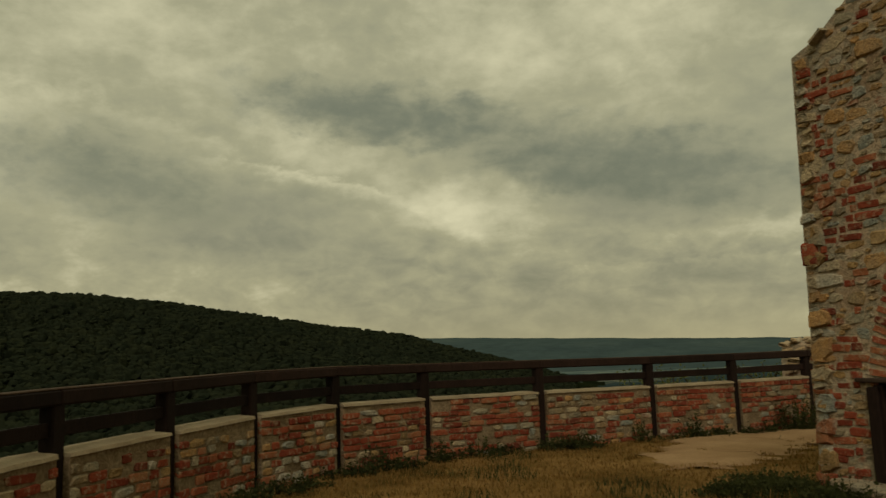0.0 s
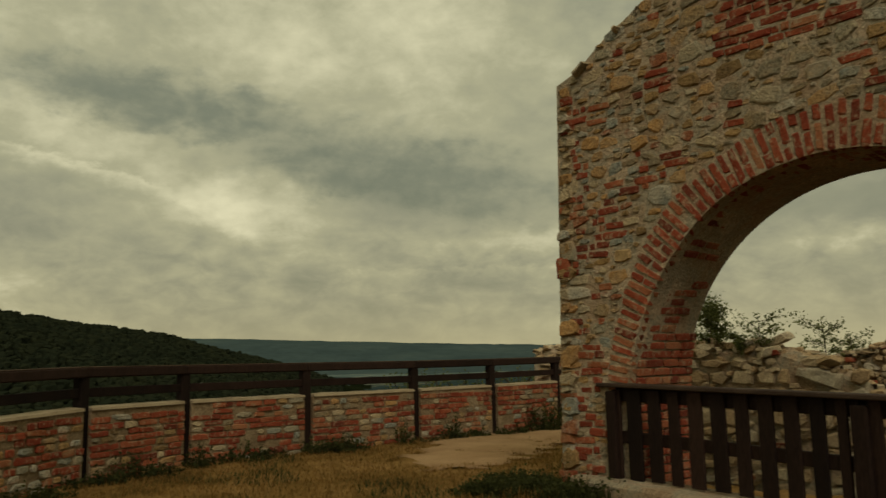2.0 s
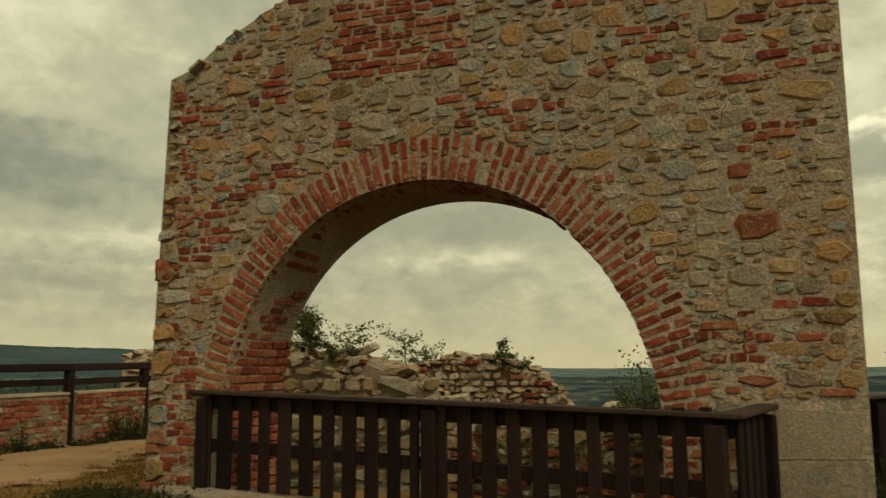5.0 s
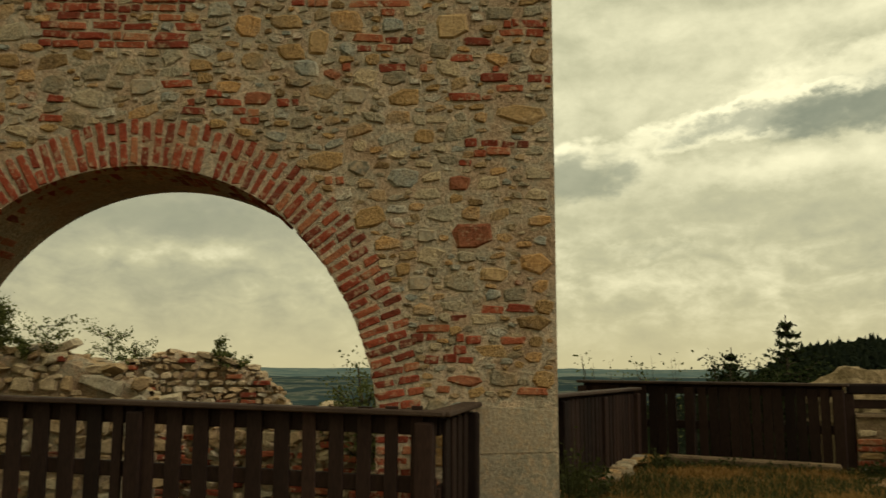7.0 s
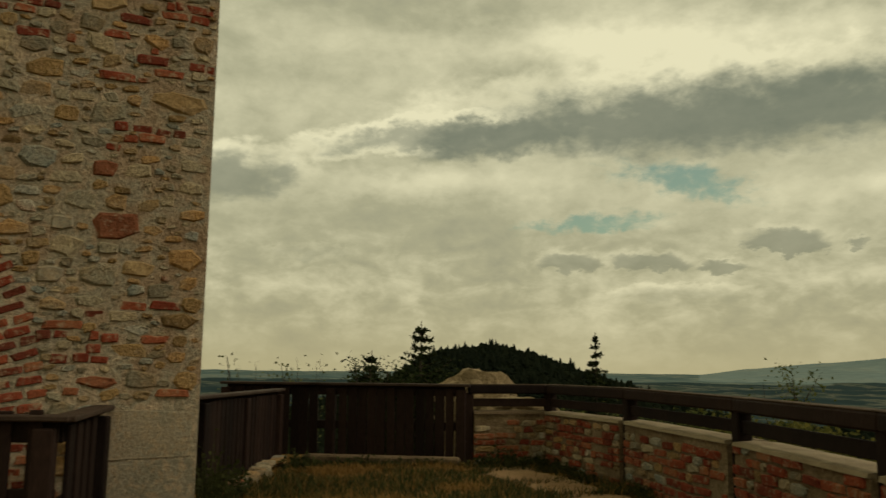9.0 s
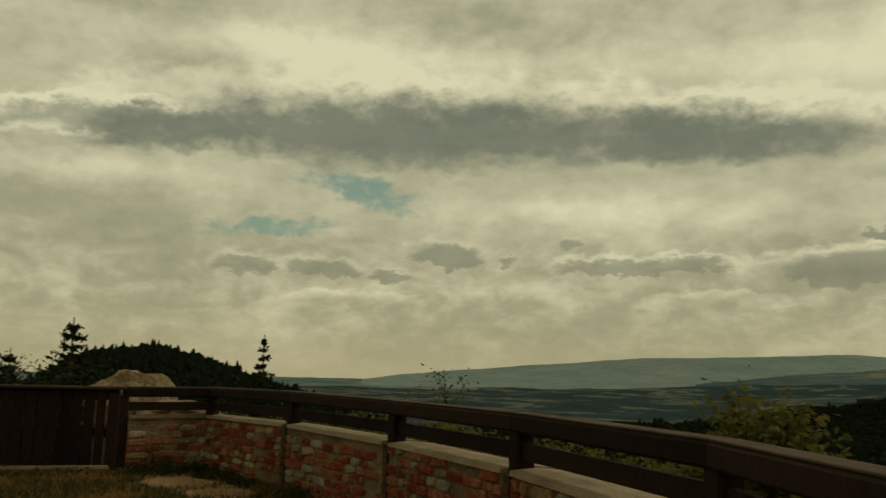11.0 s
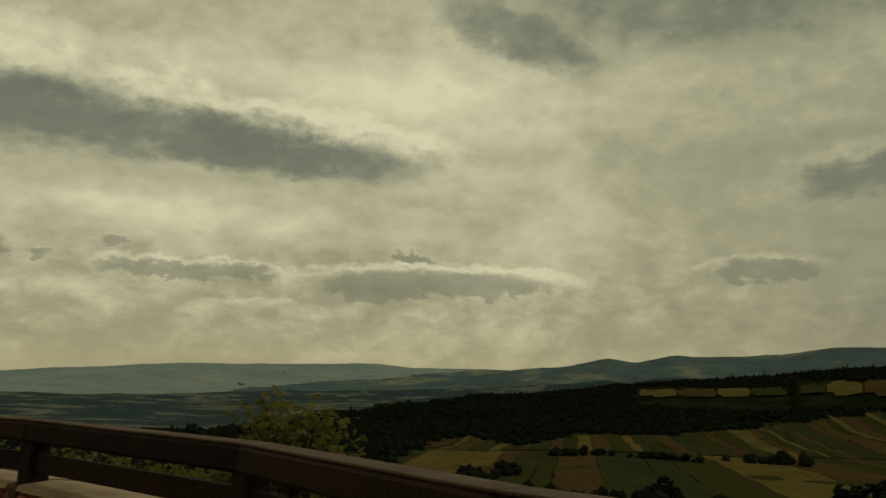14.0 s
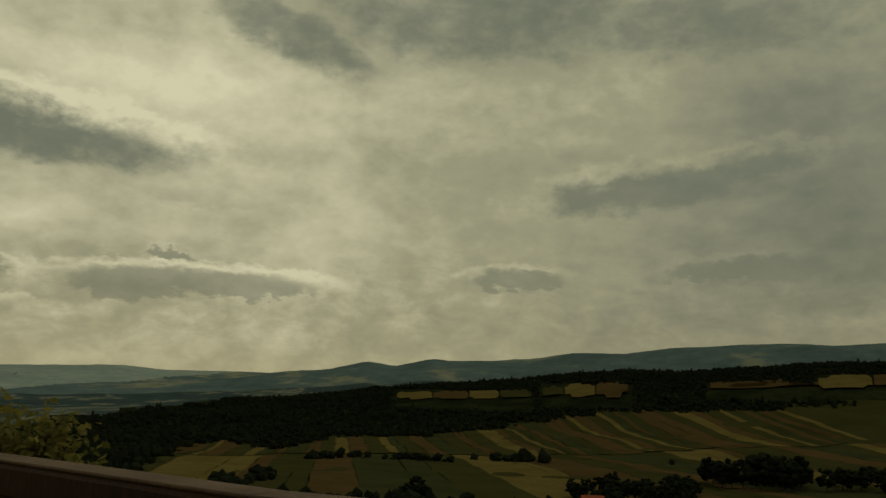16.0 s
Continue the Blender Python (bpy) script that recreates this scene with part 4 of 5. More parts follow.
def build_reveal():
    """Brick courses on the left reveal and a few on the underside of the arch."""
    heap = Heap()
    z = 0.02
    while z < 2.25:
        lift = max(0.0, (z - ARCH_SPRING) / ARCH_R)
        run = math.sqrt(max(0.01, 1 - lift * lift))
        uf = ARCH_MID - ARCH_R * run
        ub = (BACK_L + BACK_R) / 2 - (BACK_R - BACK_L) / 2 * run
        slope = math.degrees(math.asin(lift))
        y = 0.10
        while y < 0.94:
            ln = min(rng.choice((0.12, 0.24, 0.24)), 0.95 - y)
            keep = 0.98 if z < 1.45 else (0.92 if z < 1.9 and y < 0.55 else (0.4 if z < 1.5 else 0.12))
            if rng.random() < keep and ln > 0.05:
                k = (y + ln / 2) / THICK
                heap.add(rng.choice(BRICKS), box_m(uf + (ub - uf) * k + 0.004, y + ln / 2, z, 0.06, ln * 0.96, 0.064, 0, slope, -math.degrees(math.atan2(ub - uf, THICK))))
            y += ln + 0.012
        z += 0.079
    u = -3.5
    while u < -0.6:
        y = 0.16
        while y < 0.66:
            ln = rng.choice((0.12, 0.24))
            if rng.random() < 0.6:
                zc = arch_z(u)
                heap.add(rng.choice(BRICKS), box_m(u, y + ln / 2, zc + 0.018, 0.064, ln * 0.96, 0.05, 0, -math.degrees(math.atan2(arch_z(u + 0.02) - zc, 0.02)), 0))
            y += ln + 0.012
        u += 0.08
    tagged(heap.link("reveal_bricks", BRICK_STUFF, arch_wall), "red bricks of the arch's reveal", kind="stuff")


build_reveal()


# ---- bricks of the parapets ----
def face_bricks(parent, line, first, last, limit):
    heap, stones, near = Heap(), Heap(), 0
    for i in range(first, last):
        (x0, y0), (x1, y1) = line[i], line[i + 1]
        a, b = Vector((x0, y0, 0)), Vector((x1, y1, 0))
        d = (b - a).normalized()
        length = (b - a).length - 0.15
        yaw = math.degrees(math.atan2(d.y, d.x))
        side = Vector((d.y, -d.x, 0))
        z = 0.05
        while True:
            h = rng.uniform(0.058, 0.072)
            s = 0.072
            top = min(wall_top_z(i, line), wall_top_z(i + 1, line)) - 0.05
            if z + h > top + 0.02:
                break
            while s < length + 0.03:
                w = rng.choice((0.12, 0.14, 0.20, 0.25, 0.27)) * rng.uniform(0.85, 1.1)
                w = min(w, length + 0.078 - s)
                zone = noise.noise(Vector((x0 + d.x * s, y0 + d.y * s, z * 1.5)) * 1.2)
                if rng.random() < 0.92 - (0.45 if zone > 0.33 else 0) and w > 0.06:
                    p = a + d * (s + w / 2) + side * 0.082
                    stone = rng.random() < (0.52 if zone < -0.1 else 0.30)
                    m = box_m(p.x, p.y, z + h / 2 + rng.uniform(-0.008, 0.008), w * 0.97, 0.055 * rng.uniform(0.9, 1.25), h * rng.uniform(0.88, 1.08) * (1.25 if stone else 1), rng.uniform(-2, 2), rng.uniform(-2.5, 2.5), yaw + rng.uniform(-2, 2))
                    me = rng.choice(STONES if stone else BRICKS)
                    if near < limit:
                        piece("stone" if stone else "brick", me, parent, m)
                        near += 1
                    else:
                        (stones if stone else heap).add(me, m)
                s += w + rng.uniform(0.008, 0.02)
            z += h + rng.uniform(0.010, 0.018)
    tagged(heap.link("parapet_bricks", BRICK_STUFF, parent), "red parapet bricks", kind="stuff")
    tagged(stones.link("parapet_stones", RUBBLE, parent), "ochre stones among the bricks", kind="stuff")


face_bricks(parapet_north, NORTH, 2, 12, 300)
face_bricks(parapet_south, SOUTH, 0, 5, 300)


# ---- ruined walls beyond the arch ----
def ruin_wall(name, a, b, tops, label, z0=-2.0, big=0.3, thick=0.6, red=0.1):
    a, b = Vector((*a, 0)), Vector((*b, 0))
    d = (b - a).normalized()
    length = (b - a).length
    side = Vector((d.y, -d.x, 0))
    m0 = Matrix((d, -side, Vector((0, 0, 1)))).transposed().to_4x4()
    m0.translation = a
    ob = empty(name, m0)
    tagged(ob, label, "ruin")
    bm = bmesh.new()
    n = 40
    prof = []
    for k in range(n + 1):
        s = length * k / n
        t = lerp_table(k / n, tops) + 0.06 * noise.noise(Vector((s * 3, a.x, 0)))
        w = 0.05 * noise.noise(Vector((s * 2, 5, a.y)))
        prof.append([bm.verts.new((s, w, z0)), bm.verts.new((s, w + 0.04, t - 0.12)), bm.verts.new((s, thick * 0.4, t)), bm.verts.new((s, thick, t - 0.15)), bm.verts.new((s, thick, z0))])
    for r, q in zip(prof, prof[1:]):
        for j in range(5):
            bm.faces.new((r[j], q[j], q[(j + 1) % 5], r[(j + 1) % 5]))
    bm.faces.new(prof[0])
    bm.faces.new(prof[-1])
    bmesh.ops.recalc_face_normals(bm, faces=list(bm.faces))
    part("rubble_core", bm, MORTAR, ob)
    heap, bricks = Heap(), Heap()
    z = z0
    while z < 1.7:
        h = rng.uniform(0.5, 1.0) * big * 0.75
        s = rng.uniform(-0.1, 0.1)
        while s < length:
            w = rng.choice((rng.uniform(0.35, 0.7), rng.uniform(0.7, 1.1), rng.uniform(1.1, 1.9))) * big
            t = lerp_table((s + w / 2) / length, tops)
            if z + h * 0.5 < t + 0.02 and rng.random() < 0.9:
                is_brick = rng.random() < (red + (0.5 if z < 0.15 else 0))
                deep = 0.0 if z + h < t - 0.1 else rng.uniform(0, thick * 0.5)
                if is_brick:
                    bricks.add(rng.choice(BRICKS), box_m(s + 0.1, 0.0, z + 0.04, 0.22, 0.12, 0.065, 0, rng.uniform(-4, 4), rng.uniform(-6, 6)))
                heap.add(rng.choice(STONES), box_m(s + w / 2, 0.055 + deep, z + h / 2 + (0.09 if is_brick else 0), w * 0.97, 0.2 + deep * 0.4, h * (0.6 if is_brick else 0.95), rng.uniform(-8, 8), rng.gauss(0, 11), rng.uniform(-14, 14)))
            s += w + 0.006
        z += h + 0.004
    # small stones wedged into the joints
    for i in range(int(length * 90)):
        s = rng.uniform(0, length)
        t = lerp_table(s / length, tops)
        z = rng.uniform(z0, max(z0 + 0.1, t - 0.05))
        q = rng.uniform(0.2, 0.5) * big
        heap.add(rng.choice(STONES), box_m(s, 0.02, z, q, 0.12, q * rng.uniform(0.4, 0.8), rng.uniform(-15, 15), rng.uniform(-35, 35), rng.uniform(-15, 15)))
    for i in range(int(length * 26)):
        s = rng.uniform(0, length)
        t = lerp_table(s / length, tops)
        q = rng.uniform(0.35, 0.85) * big
        heap.add(rng.choice(STONES), box_m(s, rng.uniform(0, thick * 0.8), t - 0.06 + rng.uniform(-0.03, 0.07), q, q * 0.7, q * 0.45, rng.uniform(-20, 20), rng.uniform(-20, 20), rng.uniform(0, 180)))
    tagged(heap.link("rubble", PALE_RUBBLE, ob), "", kind="stuff")
    if bricks.v:
        tagged(bricks.link("bricks", BRICK_STUFF, ob), "", kind="stuff")
    return ob


ruin_wall("ruin_wall", at(29.5, 11.6).xy, at(43.5, 10.9).xy, [(0, 1.45), (0.25, 1.39), (0.48, 1.42), (0.62, 1.36), (0.8, 1.22), (0.92, 1.02), (1, 0.85)], "broken wall of large pale field stones", big=0.36)
ruin_wall("ruin_wall", at(38.0, 13.0).xy, at(53.3, 12.2).xy, [(0, 1.0), (0.12, 1.2), (0.30, 1.3), (0.42, 1.42), (0.55, 1.38), (0.70, 1.30), (0.80, 1.12), (0.88, 0.85), (0.94, 0.62), (1, 0.35)], "crumbling dark rubble wall sloping down at its end", big=0.17, red=0.12)
ruin_wall("ruin_wall", at(45.5, 11.2).xy, at(61.0, 9.3).xy, [(0, 0.55), (0.2, 0.62), (0.4, 0.55), (0.55, 0.66), (0.75, 0.58), (1, 0.64)], "low remains of a pale stone and brick wall", big=0.24, red=0.35)
ruin_wall("ruin_pier", at(22.2, 16.3).xy, at(26.5, 16.0).xy, [(0, 1.42), (0.2, 1.55), (0.6, 1.5), (1, 1.4)], "stub of a stone and brick pier behind the railing", z0=-2.3, big=0.26, red=0.3)


def boulder(name, p, size, label, seed, mat):
    bm = bmesh.new()
    bmesh.ops.create_icosphere(bm, subdivisions=4, radius=1.0)
    for v in bm.verts:
        n = noise.fractal(v.co * 1.3 + Vector((seed, 0, 0)), 0.9, 2.0, 5)
        c = noise.cell(v.co * 2.2 + Vector((seed, 3, 1)))
        k = 1 + 0.22 * n + 0.10 * (c - 0.5)
        v.co = Vector((v.co.x * size[0], v.co.y * size[1], v.co.z * size[2])) * k
        if v.co.z < -0.35 * size[2]:
            v.co.z = -0.35 * size[2] + (v.co.z + 0.35 * size[2]) * 5.5
    ob = link(name, bm, mat)
    ob.matrix_world = Matrix.Translation(p)
    return tagged(ob, label, "rock")


boulder("boulder", at(89.3, 11.9, 0.62), (0.45, 0.62, 0.66), "pale rounded remnant of masonry behind the railing", 2.0, ROCK)
boulder("boulder", at(92.0, 11.35, 0.62), (0.3, 0.6, 0.24), "flat pale stone slab behind the railing", 5.0, ROCK)

# kerb below the fence, edging stones, plinth of the arch fence
bm = bmesh.new()
beam(bm, (10.22, 0.35, 0.07), (10.27, 2.28, 0.08), 0.20, 0.18, 0.02)
tagged(link("kerb", bm, KERB), "low weathered masonry kerb below the picket fence", "kerb", kind="structure")
bm = bmesh.new()
beam(bm, (3.36, 7.05, 0.02), (4.62, 2.35, -0.02), 0.46, 0.40, 0.03)
tagged(link("plinth", bm, MORTAR), "low masonry plinth carrying the picket fence", "plinth", kind="structure")
for i in range(13):
    me = rng.choice(STONES)
    ob = new("edging_stone", me)
    ob.matrix_world = box_m(7.9 + i * 0.19, 2.40 + rng.uniform(-0.05, 0.05) + i * 0.012, 0.11 + rng.uniform(-0.02, 0.02), rng.uniform(0.14, 0.24), 0.16, 0.09, rng.uniform(-8, 8), rng.uniform(-8, 8), rng.uniform(-25, 25))
    tagged(ob, "flat pale edging stone beside the fence", "stone", "edging stones")


# ---- trodden paths ----
def earth_path(name, pts, widths, label):
    bm = bmesh.new()
    rows = []
    n = 140
    for k in range(n + 1):
        t = k / n * (len(pts) - 1)
        i = min(int(t), len(pts) - 2)
        f = t - i
        f = f * f * (3 - 2 * f)
        p = Vector(pts[i]).lerp(Vector(pts[i + 1]), f)
        d = (Vector(pts[i + 1]) - Vector(pts[i])).normalized()
        w = widths[i] + (widths[i + 1] - widths[i]) * f
        if k in (0, n):
            w *= 0.4
        row = []
        for j in range(7):
            q = (j / 6 - 0.5) * 2
            e = w * (1 + 0.5 * noise.fractal(Vector((p.x * 2.1, p.y * 2.1, q * 3)), 0.5, 2.0, 6)) if abs(q) == 1 else w
            x, y = p.x - d.y * q * e, p.y + d.x * q * e
            row.append(bm.verts.new((x, y, terrace_z(x, y) + (0.022 if abs(q) < 1 else 0.004))))
        rows.append(row)
    for r, s in zip(rows, rows[1:]):
        for j in range(6):
            bm.faces.new((r[j], s[j], s[j + 1], r[j + 1]))
    bmesh.ops.recalc_face_normals(bm, faces=list(bm.faces))
    tagged(link(name, bm, PATH_EARTH, smooth=True), label, "path", kind="structure")


earth_path("path", [(2.7, 9.0), (3.3, 10.4), (4.3, 11.6), (5.6, 12.6), (6.6, 13.2)], [0.35, 0.75, 1.0, 0.9, 0.7], "bare trodden earth path beside the parapet")
earth_path("path", [(10.0, -0.1), (9.0, -0.62), (7.6, -1.05), (6.2, -1.35), (4.5, -1.5)], [0.3, 0.38, 0.35, 0.35, 0.35], "bare trodden earth strip along the parapet")


# ---- plants ----
def blade(heap, p, h, w, lean, turn):
    """A grass blade of two joints."""
    c, s = math.cos(turn), math.sin(turn)
    k = len(heap.v)
    dx, dy = c * lean * h, s * lean * h
    heap.v += [(p.x - s * w, p.y + c * w, p.z), (p.x + s * w, p.y - c * w, p.z), (p.x + dx * 0.4 + s * w * 0.7, p.y + dy * 0.4 - c * w * 0.7, p.z + h * 0.6), (p.x + dx * 0.4 - s * w * 0.7, p.y + dy * 0.4 + c * w * 0.7, p.z + h * 0.6), (p.x + dx, p.y + dy, p.z + h)]
    heap.f += [(k, k + 1, k + 2, k + 3), (k + 3, k + 2, k + 4)]


def leaf(heap, p, size, rg):
    """A folded leaf in a chance direction."""
    k = len(heap.v)
    a = Vector((rg.gauss(0, 1), rg.gauss(0, 1), rg.gauss(0, 0.7))).normalized()
    b = a.cross(Vector((rg.gauss(0, 1), rg.gauss(0, 1), rg.gauss(0, 1)))).normalized()
    n = a.cross(b)
    for q in (p, p + a * size * 0.5 + b * size * 0.32 + n * size * 0.08, p + a * size, p + a * size * 0.5 - b * size * 0.32 + n * size * 0.08):
        heap.v.append(tuple(q))
    heap.f += [(k, k + 1, k + 2), (k, k + 2, k + 3)]


PATHS = [((3.0, 9.9), 0.75), ((3.3, 10.4), 0.9), ((4.0, 11.2), 1.05), ((5.0, 12.2), 1.05), ((6.0, 12.9), 0.9), ((9.4, -0.4), 0.4), ((8.5, -0.8), 0.4), ((7.5, -1.1), 0.4), ((6.4, -1.3), 0.4), ((5.2, -1.45), 0.4)]


def on_path(x, y):
    return any(math.hypot(x - p[0], y - p[1]) < r for p, r in PATHS)


def build_turf():
    rg = random.Random(3)
    dry, green = Heap(), Heap()
    for x0, x1, y0, y1, n in ((-2.6, 5.5, 6.5, 13.2, 26000), (5.5, 10.3, -1.6, 2.4, 24000), (1.8, 5.5, -1.9, 1.8, 3000)):
        for i in range(n):
            x, y = rg.uniform(x0, x1), rg.uniform(y0, y1)
            q = WALL_INV @ Vector((x, y, 0))
            if q.y > -0.5 and -5 < q.x < 1.2 or (on_path(x, y) and rg.random() < 0.985):
                continue
            if x < 6.2 and y > 5 and any((x1_ - x0_) * (y - y0_) - (y1_ - y0_) * (x - x0_) > 0 and x0_ - 0.5 <= x <= x1_ + 0.1 for (x0_, y0_), (x1_, y1_) in zip(NORTH[3:], NORTH[4:])):
                continue
            z = noise.noise(Vector((x * 0.9, y * 0.9, 7)))
            east = y < 4
            h = rg.uniform(0.02, 0.06) * (1.5 if z > 0.2 else 1) * (1.5 if east else 1)
            blade(green if rg.random() < (0.78 if east else 0.65) and (z > 0.22 or (east and z > -0.3)) else dry, Vector((x, y, terrace_z(x, y))), h, 0.005, rg.uniform(0.2, 1.2), rg.uniform(0, 6.28))
    tagged(dry.link("dry_grass", GRASS_DRY), "short dry yellow-brown grass on the terrace", "grass", kind="stuff")
    tagged(green.link("green_grass", GRASS_GREEN), "patches of short green grass on the terrace", "grass", kind="stuff")


build_turf()


def weed_into(heap, p, r, h, n, seed, leafy=0.3, width=0.006):
    """A tuft of stems with small leaves, standing on p."""
    rg = random.Random(seed)
    for i in range(n):
        a, q = rg.uniform(0, 6.28), r * math.sqrt(rg.random())
        b = Vector(p) + Vector((math.cos(a) * q, math.sin(a) * q, 0))
        hh = h * rg.uniform(0.45, 1.0) * (1 - 0.5 * q / max(r, 0.01))
        lean = rg.uniform(0.1, 0.6)
        blade(heap, b, hh, width, lean, a + rg.uniform(-0.7, 0.7))
        for j in range(int(leafy * 10)):
            leaf(heap, b + Vector((math.cos(a) * lean * hh * 0.4, math.sin(a) * lean * hh * 0.4, hh * rg.uniform(0.15, 0.95))), rg.uniform(0.025, 0.06), rg)


def along(line, i, f, inside):
    (x0, y0), (x1, y1) = line[i], line[i + 1]
    x, y = x0 + (x1 - x0) * f, y0 + (y1 - y0) * f
    d = Vector((x1 - x0, y1 - y0)).normalized()
    x, y = x + d.y * inside, y - d.x * inside
    return Vector((x, y, terrace_z(x, y) - 0.01))


rg = random.Random(12)
heap = Heap()
for i in range(4, 11):
    for j in range(7):
        weed_into(heap, along(NORTH, i, rg.random(), 0.22 + rg.uniform(0, 0.25)), 0.17, rg.uniform(0.10, 0.36), 30, i * 10 + j)
for i in range(0, 4):
    for j in range(6):
        weed_into(heap, along(SOUTH, i, rg.random(), 0.2 + rg.uniform(0, 0.2)), 0.17, rg.uniform(0.10, 0.26), 30, 200 + i * 10 + j)
for i in range(14):
    weed_into(heap, Vector((10.1 + rg.uniform(-0.1, 0.05), 0.3 + i * 0.16, 0.05)), 0.15, rg.uniform(0.08, 0.2), 24, 250 + i)
tagged(heap.link("weeds", GRASS_GREEN), "dark green weeds along the foot of the parapets", "weed", kind="stuff")
heap = Heap()
for i in range(30):
    p = WALL_M @ Vector((rg.uniform(-5.35, -4.1), rg.uniform(-0.75, -0.05), 0.03))
    weed_into(heap, p, 0.24, rg.uniform(0.15, 0.36), 80, 400 + i, 0.2, 0.005)
tagged(heap.link("grass_tufts", GRASS_GREEN), "thick green grass tufts at the foot of the arch wall", "grass", kind="stuff")
heap = Heap()
for i in range(14):
    p = WALL_M @ Vector((rg.uniform(-5.2, -3.9), rg.uniform(-1.5, -0.6), 0.03))
    weed_into(heap, p, 0.22, rg.uniform(0.10, 0.22), 60, 450 + i, 0.0, 0.006)
for i in range(150):
    (px, py), pr = PATHS[rg.randrange(len(PATHS))]
    a, q = rg.uniform(0, 6.28), pr * rg.uniform(0.75, 1.25)
    x, y = px + math.cos(a) * q, py + math.sin(a) * q
    if (WALL_INV @ Vector((x, y, 0))).y < -0.6 or y > 9:
        weed_into(heap, (x, y, terrace_z(x, y)), rg.uniform(0.06, 0.16), rg.uniform(0.03, 0.08), 30, 600 + i, 0.0, 0.006)
tagged(heap.link("dry_tufts", GRASS_DRY), "dry grass tufts before the arch wall", "grass", kind="stuff")


def tall_weed(p, r, h, n, seed):
    ob = empty("tall_weed", Matrix.Translation(p))
    tagged(ob, "tall dark leafy weed standing by the wall", "weed", "tall weeds")
    heap = Heap()
    weed_into(heap, (0, 0, 0), r, h, n, seed, 0.6)
    tagged(heap.link("foliage", GRASS_GREEN, ob), kind="stuff")


for a, d, r, h, n, s in ((22.9, 14.6, 0.36, 0.85, 130, 1), (16.4, 12.9, 0.10, 0.75, 26, 2), (13.2, 12.3, 0.12, 0.62, 26, 3), (9.0, 11.6, 0.18, 0.40, 40, 4), (-0.5, 10.3, 0.10, 0.55, 24, 5), (2.2, 10.7, 0.10, 0.5, 24, 6), (71.2, 7.4, 0.28, 0.75, 70, 7), (72.4, 7.9, 0.2, 0.5, 50, 8), (77.0, 9.9, 0.2, 0.35, 40, 9), (91.0, 10.1, 0.3, 0.35, 60, 10), (-4.5, 9.8, 0.12, 0.5, 26, 11)):
    tall_weed(at(a, d, 0.04), r, h, n, 300 + s)


def limb(bm, a, b, r0, r1, sides=6):
    a, b = Vector(a), Vector(b)
    d = (b - a).normalized()
    x = d.orthogonal().normalized()
    y = d.cross(x)
    rings = []
    for p, r in ((a, r0), (b, r1)):
        rings.append([bm.verts.new(p + (x * math.cos(6.2832 * k / sides) + y * math.sin(6.2832 * k / sides)) * r) for k in range(sides)])
    for k in range(sides):
        bm.faces.new((rings[0][k], rings[0][(k + 1) % sides], rings[1][(k + 1) % sides], rings[1][k]))


def shrub(name, p, height, spread, mat, label, seed, limbs=9, leaves=60, size=0.07, category="shrub", low=0.12, fluff=0.07):
    """A forked shrub or young tree: tapered stem, limbs, twigs and many leaves."""
    rg = random.Random(seed)
    ob = empty(name, Matrix.Translation(p))
    tagged(ob, label, category)
    bm, heap = bmesh.new(), Heap()
    foot = min(-0.1, ground_z(p[0], p[1]) - p[2] - 0.15) if p[2] < 0.5 else -0.1
    stem = height * (0.35 if name == "sapling" else 1.0)
    limb(bm, (0, 0, foot), (0.03 * height, 0.02 * height, height * 0.55), 0.022 * stem, 0.012 * stem)
    limb(bm, (0.03 * height, 0.02 * height, height * 0.55), (0.02 * height, 0.05 * height, height * 0.98), 0.012 * stem, 0.003 * stem)
    for i in range(limbs):
        z0 = height * rg.uniform(low, max(0.82, low + 0.2))
        a = rg.uniform(0, 6.28)
        end = Vector((math.cos(a) * spread * rg.uniform(0.5, 1), math.sin(a) * spread * rg.uniform(0.5, 1), min(height, z0 + (1 - low) * height * rg.uniform(0.12, 0.38))))
        start = Vector((0.03 * z0, 0.02 * z0, z0))
        limb(bm, start, end, 0.009 * stem, 0.002 * stem, 5)
        for j in range(leaves):
            t = rg.uniform(0.25, 1.05)
            q = start.lerp(end, t) + Vector((rg.gauss(0, 1), rg.gauss(0, 1), rg.gauss(0, 0.8))) * fluff * min(height, 1.6) * (0.5 + t * 0.5)
            leaf(heap, q, size * rg.uniform(0.6, 1.2), rg)
    for j in range(leaves):
        leaf(heap, Vector((0.02, 0.05, 0)) * height + Vector((rg.gauss(0, 0.05), rg.gauss(0, 0.05), 0)) * height + Vector((0, 0, height * rg.uniform(0.6, 1.02))), size * rg.uniform(0.5, 1.0), rg)
    part("trunk", bm, BARK, ob)
    heap.link("crown", mat, ob)
    return ob


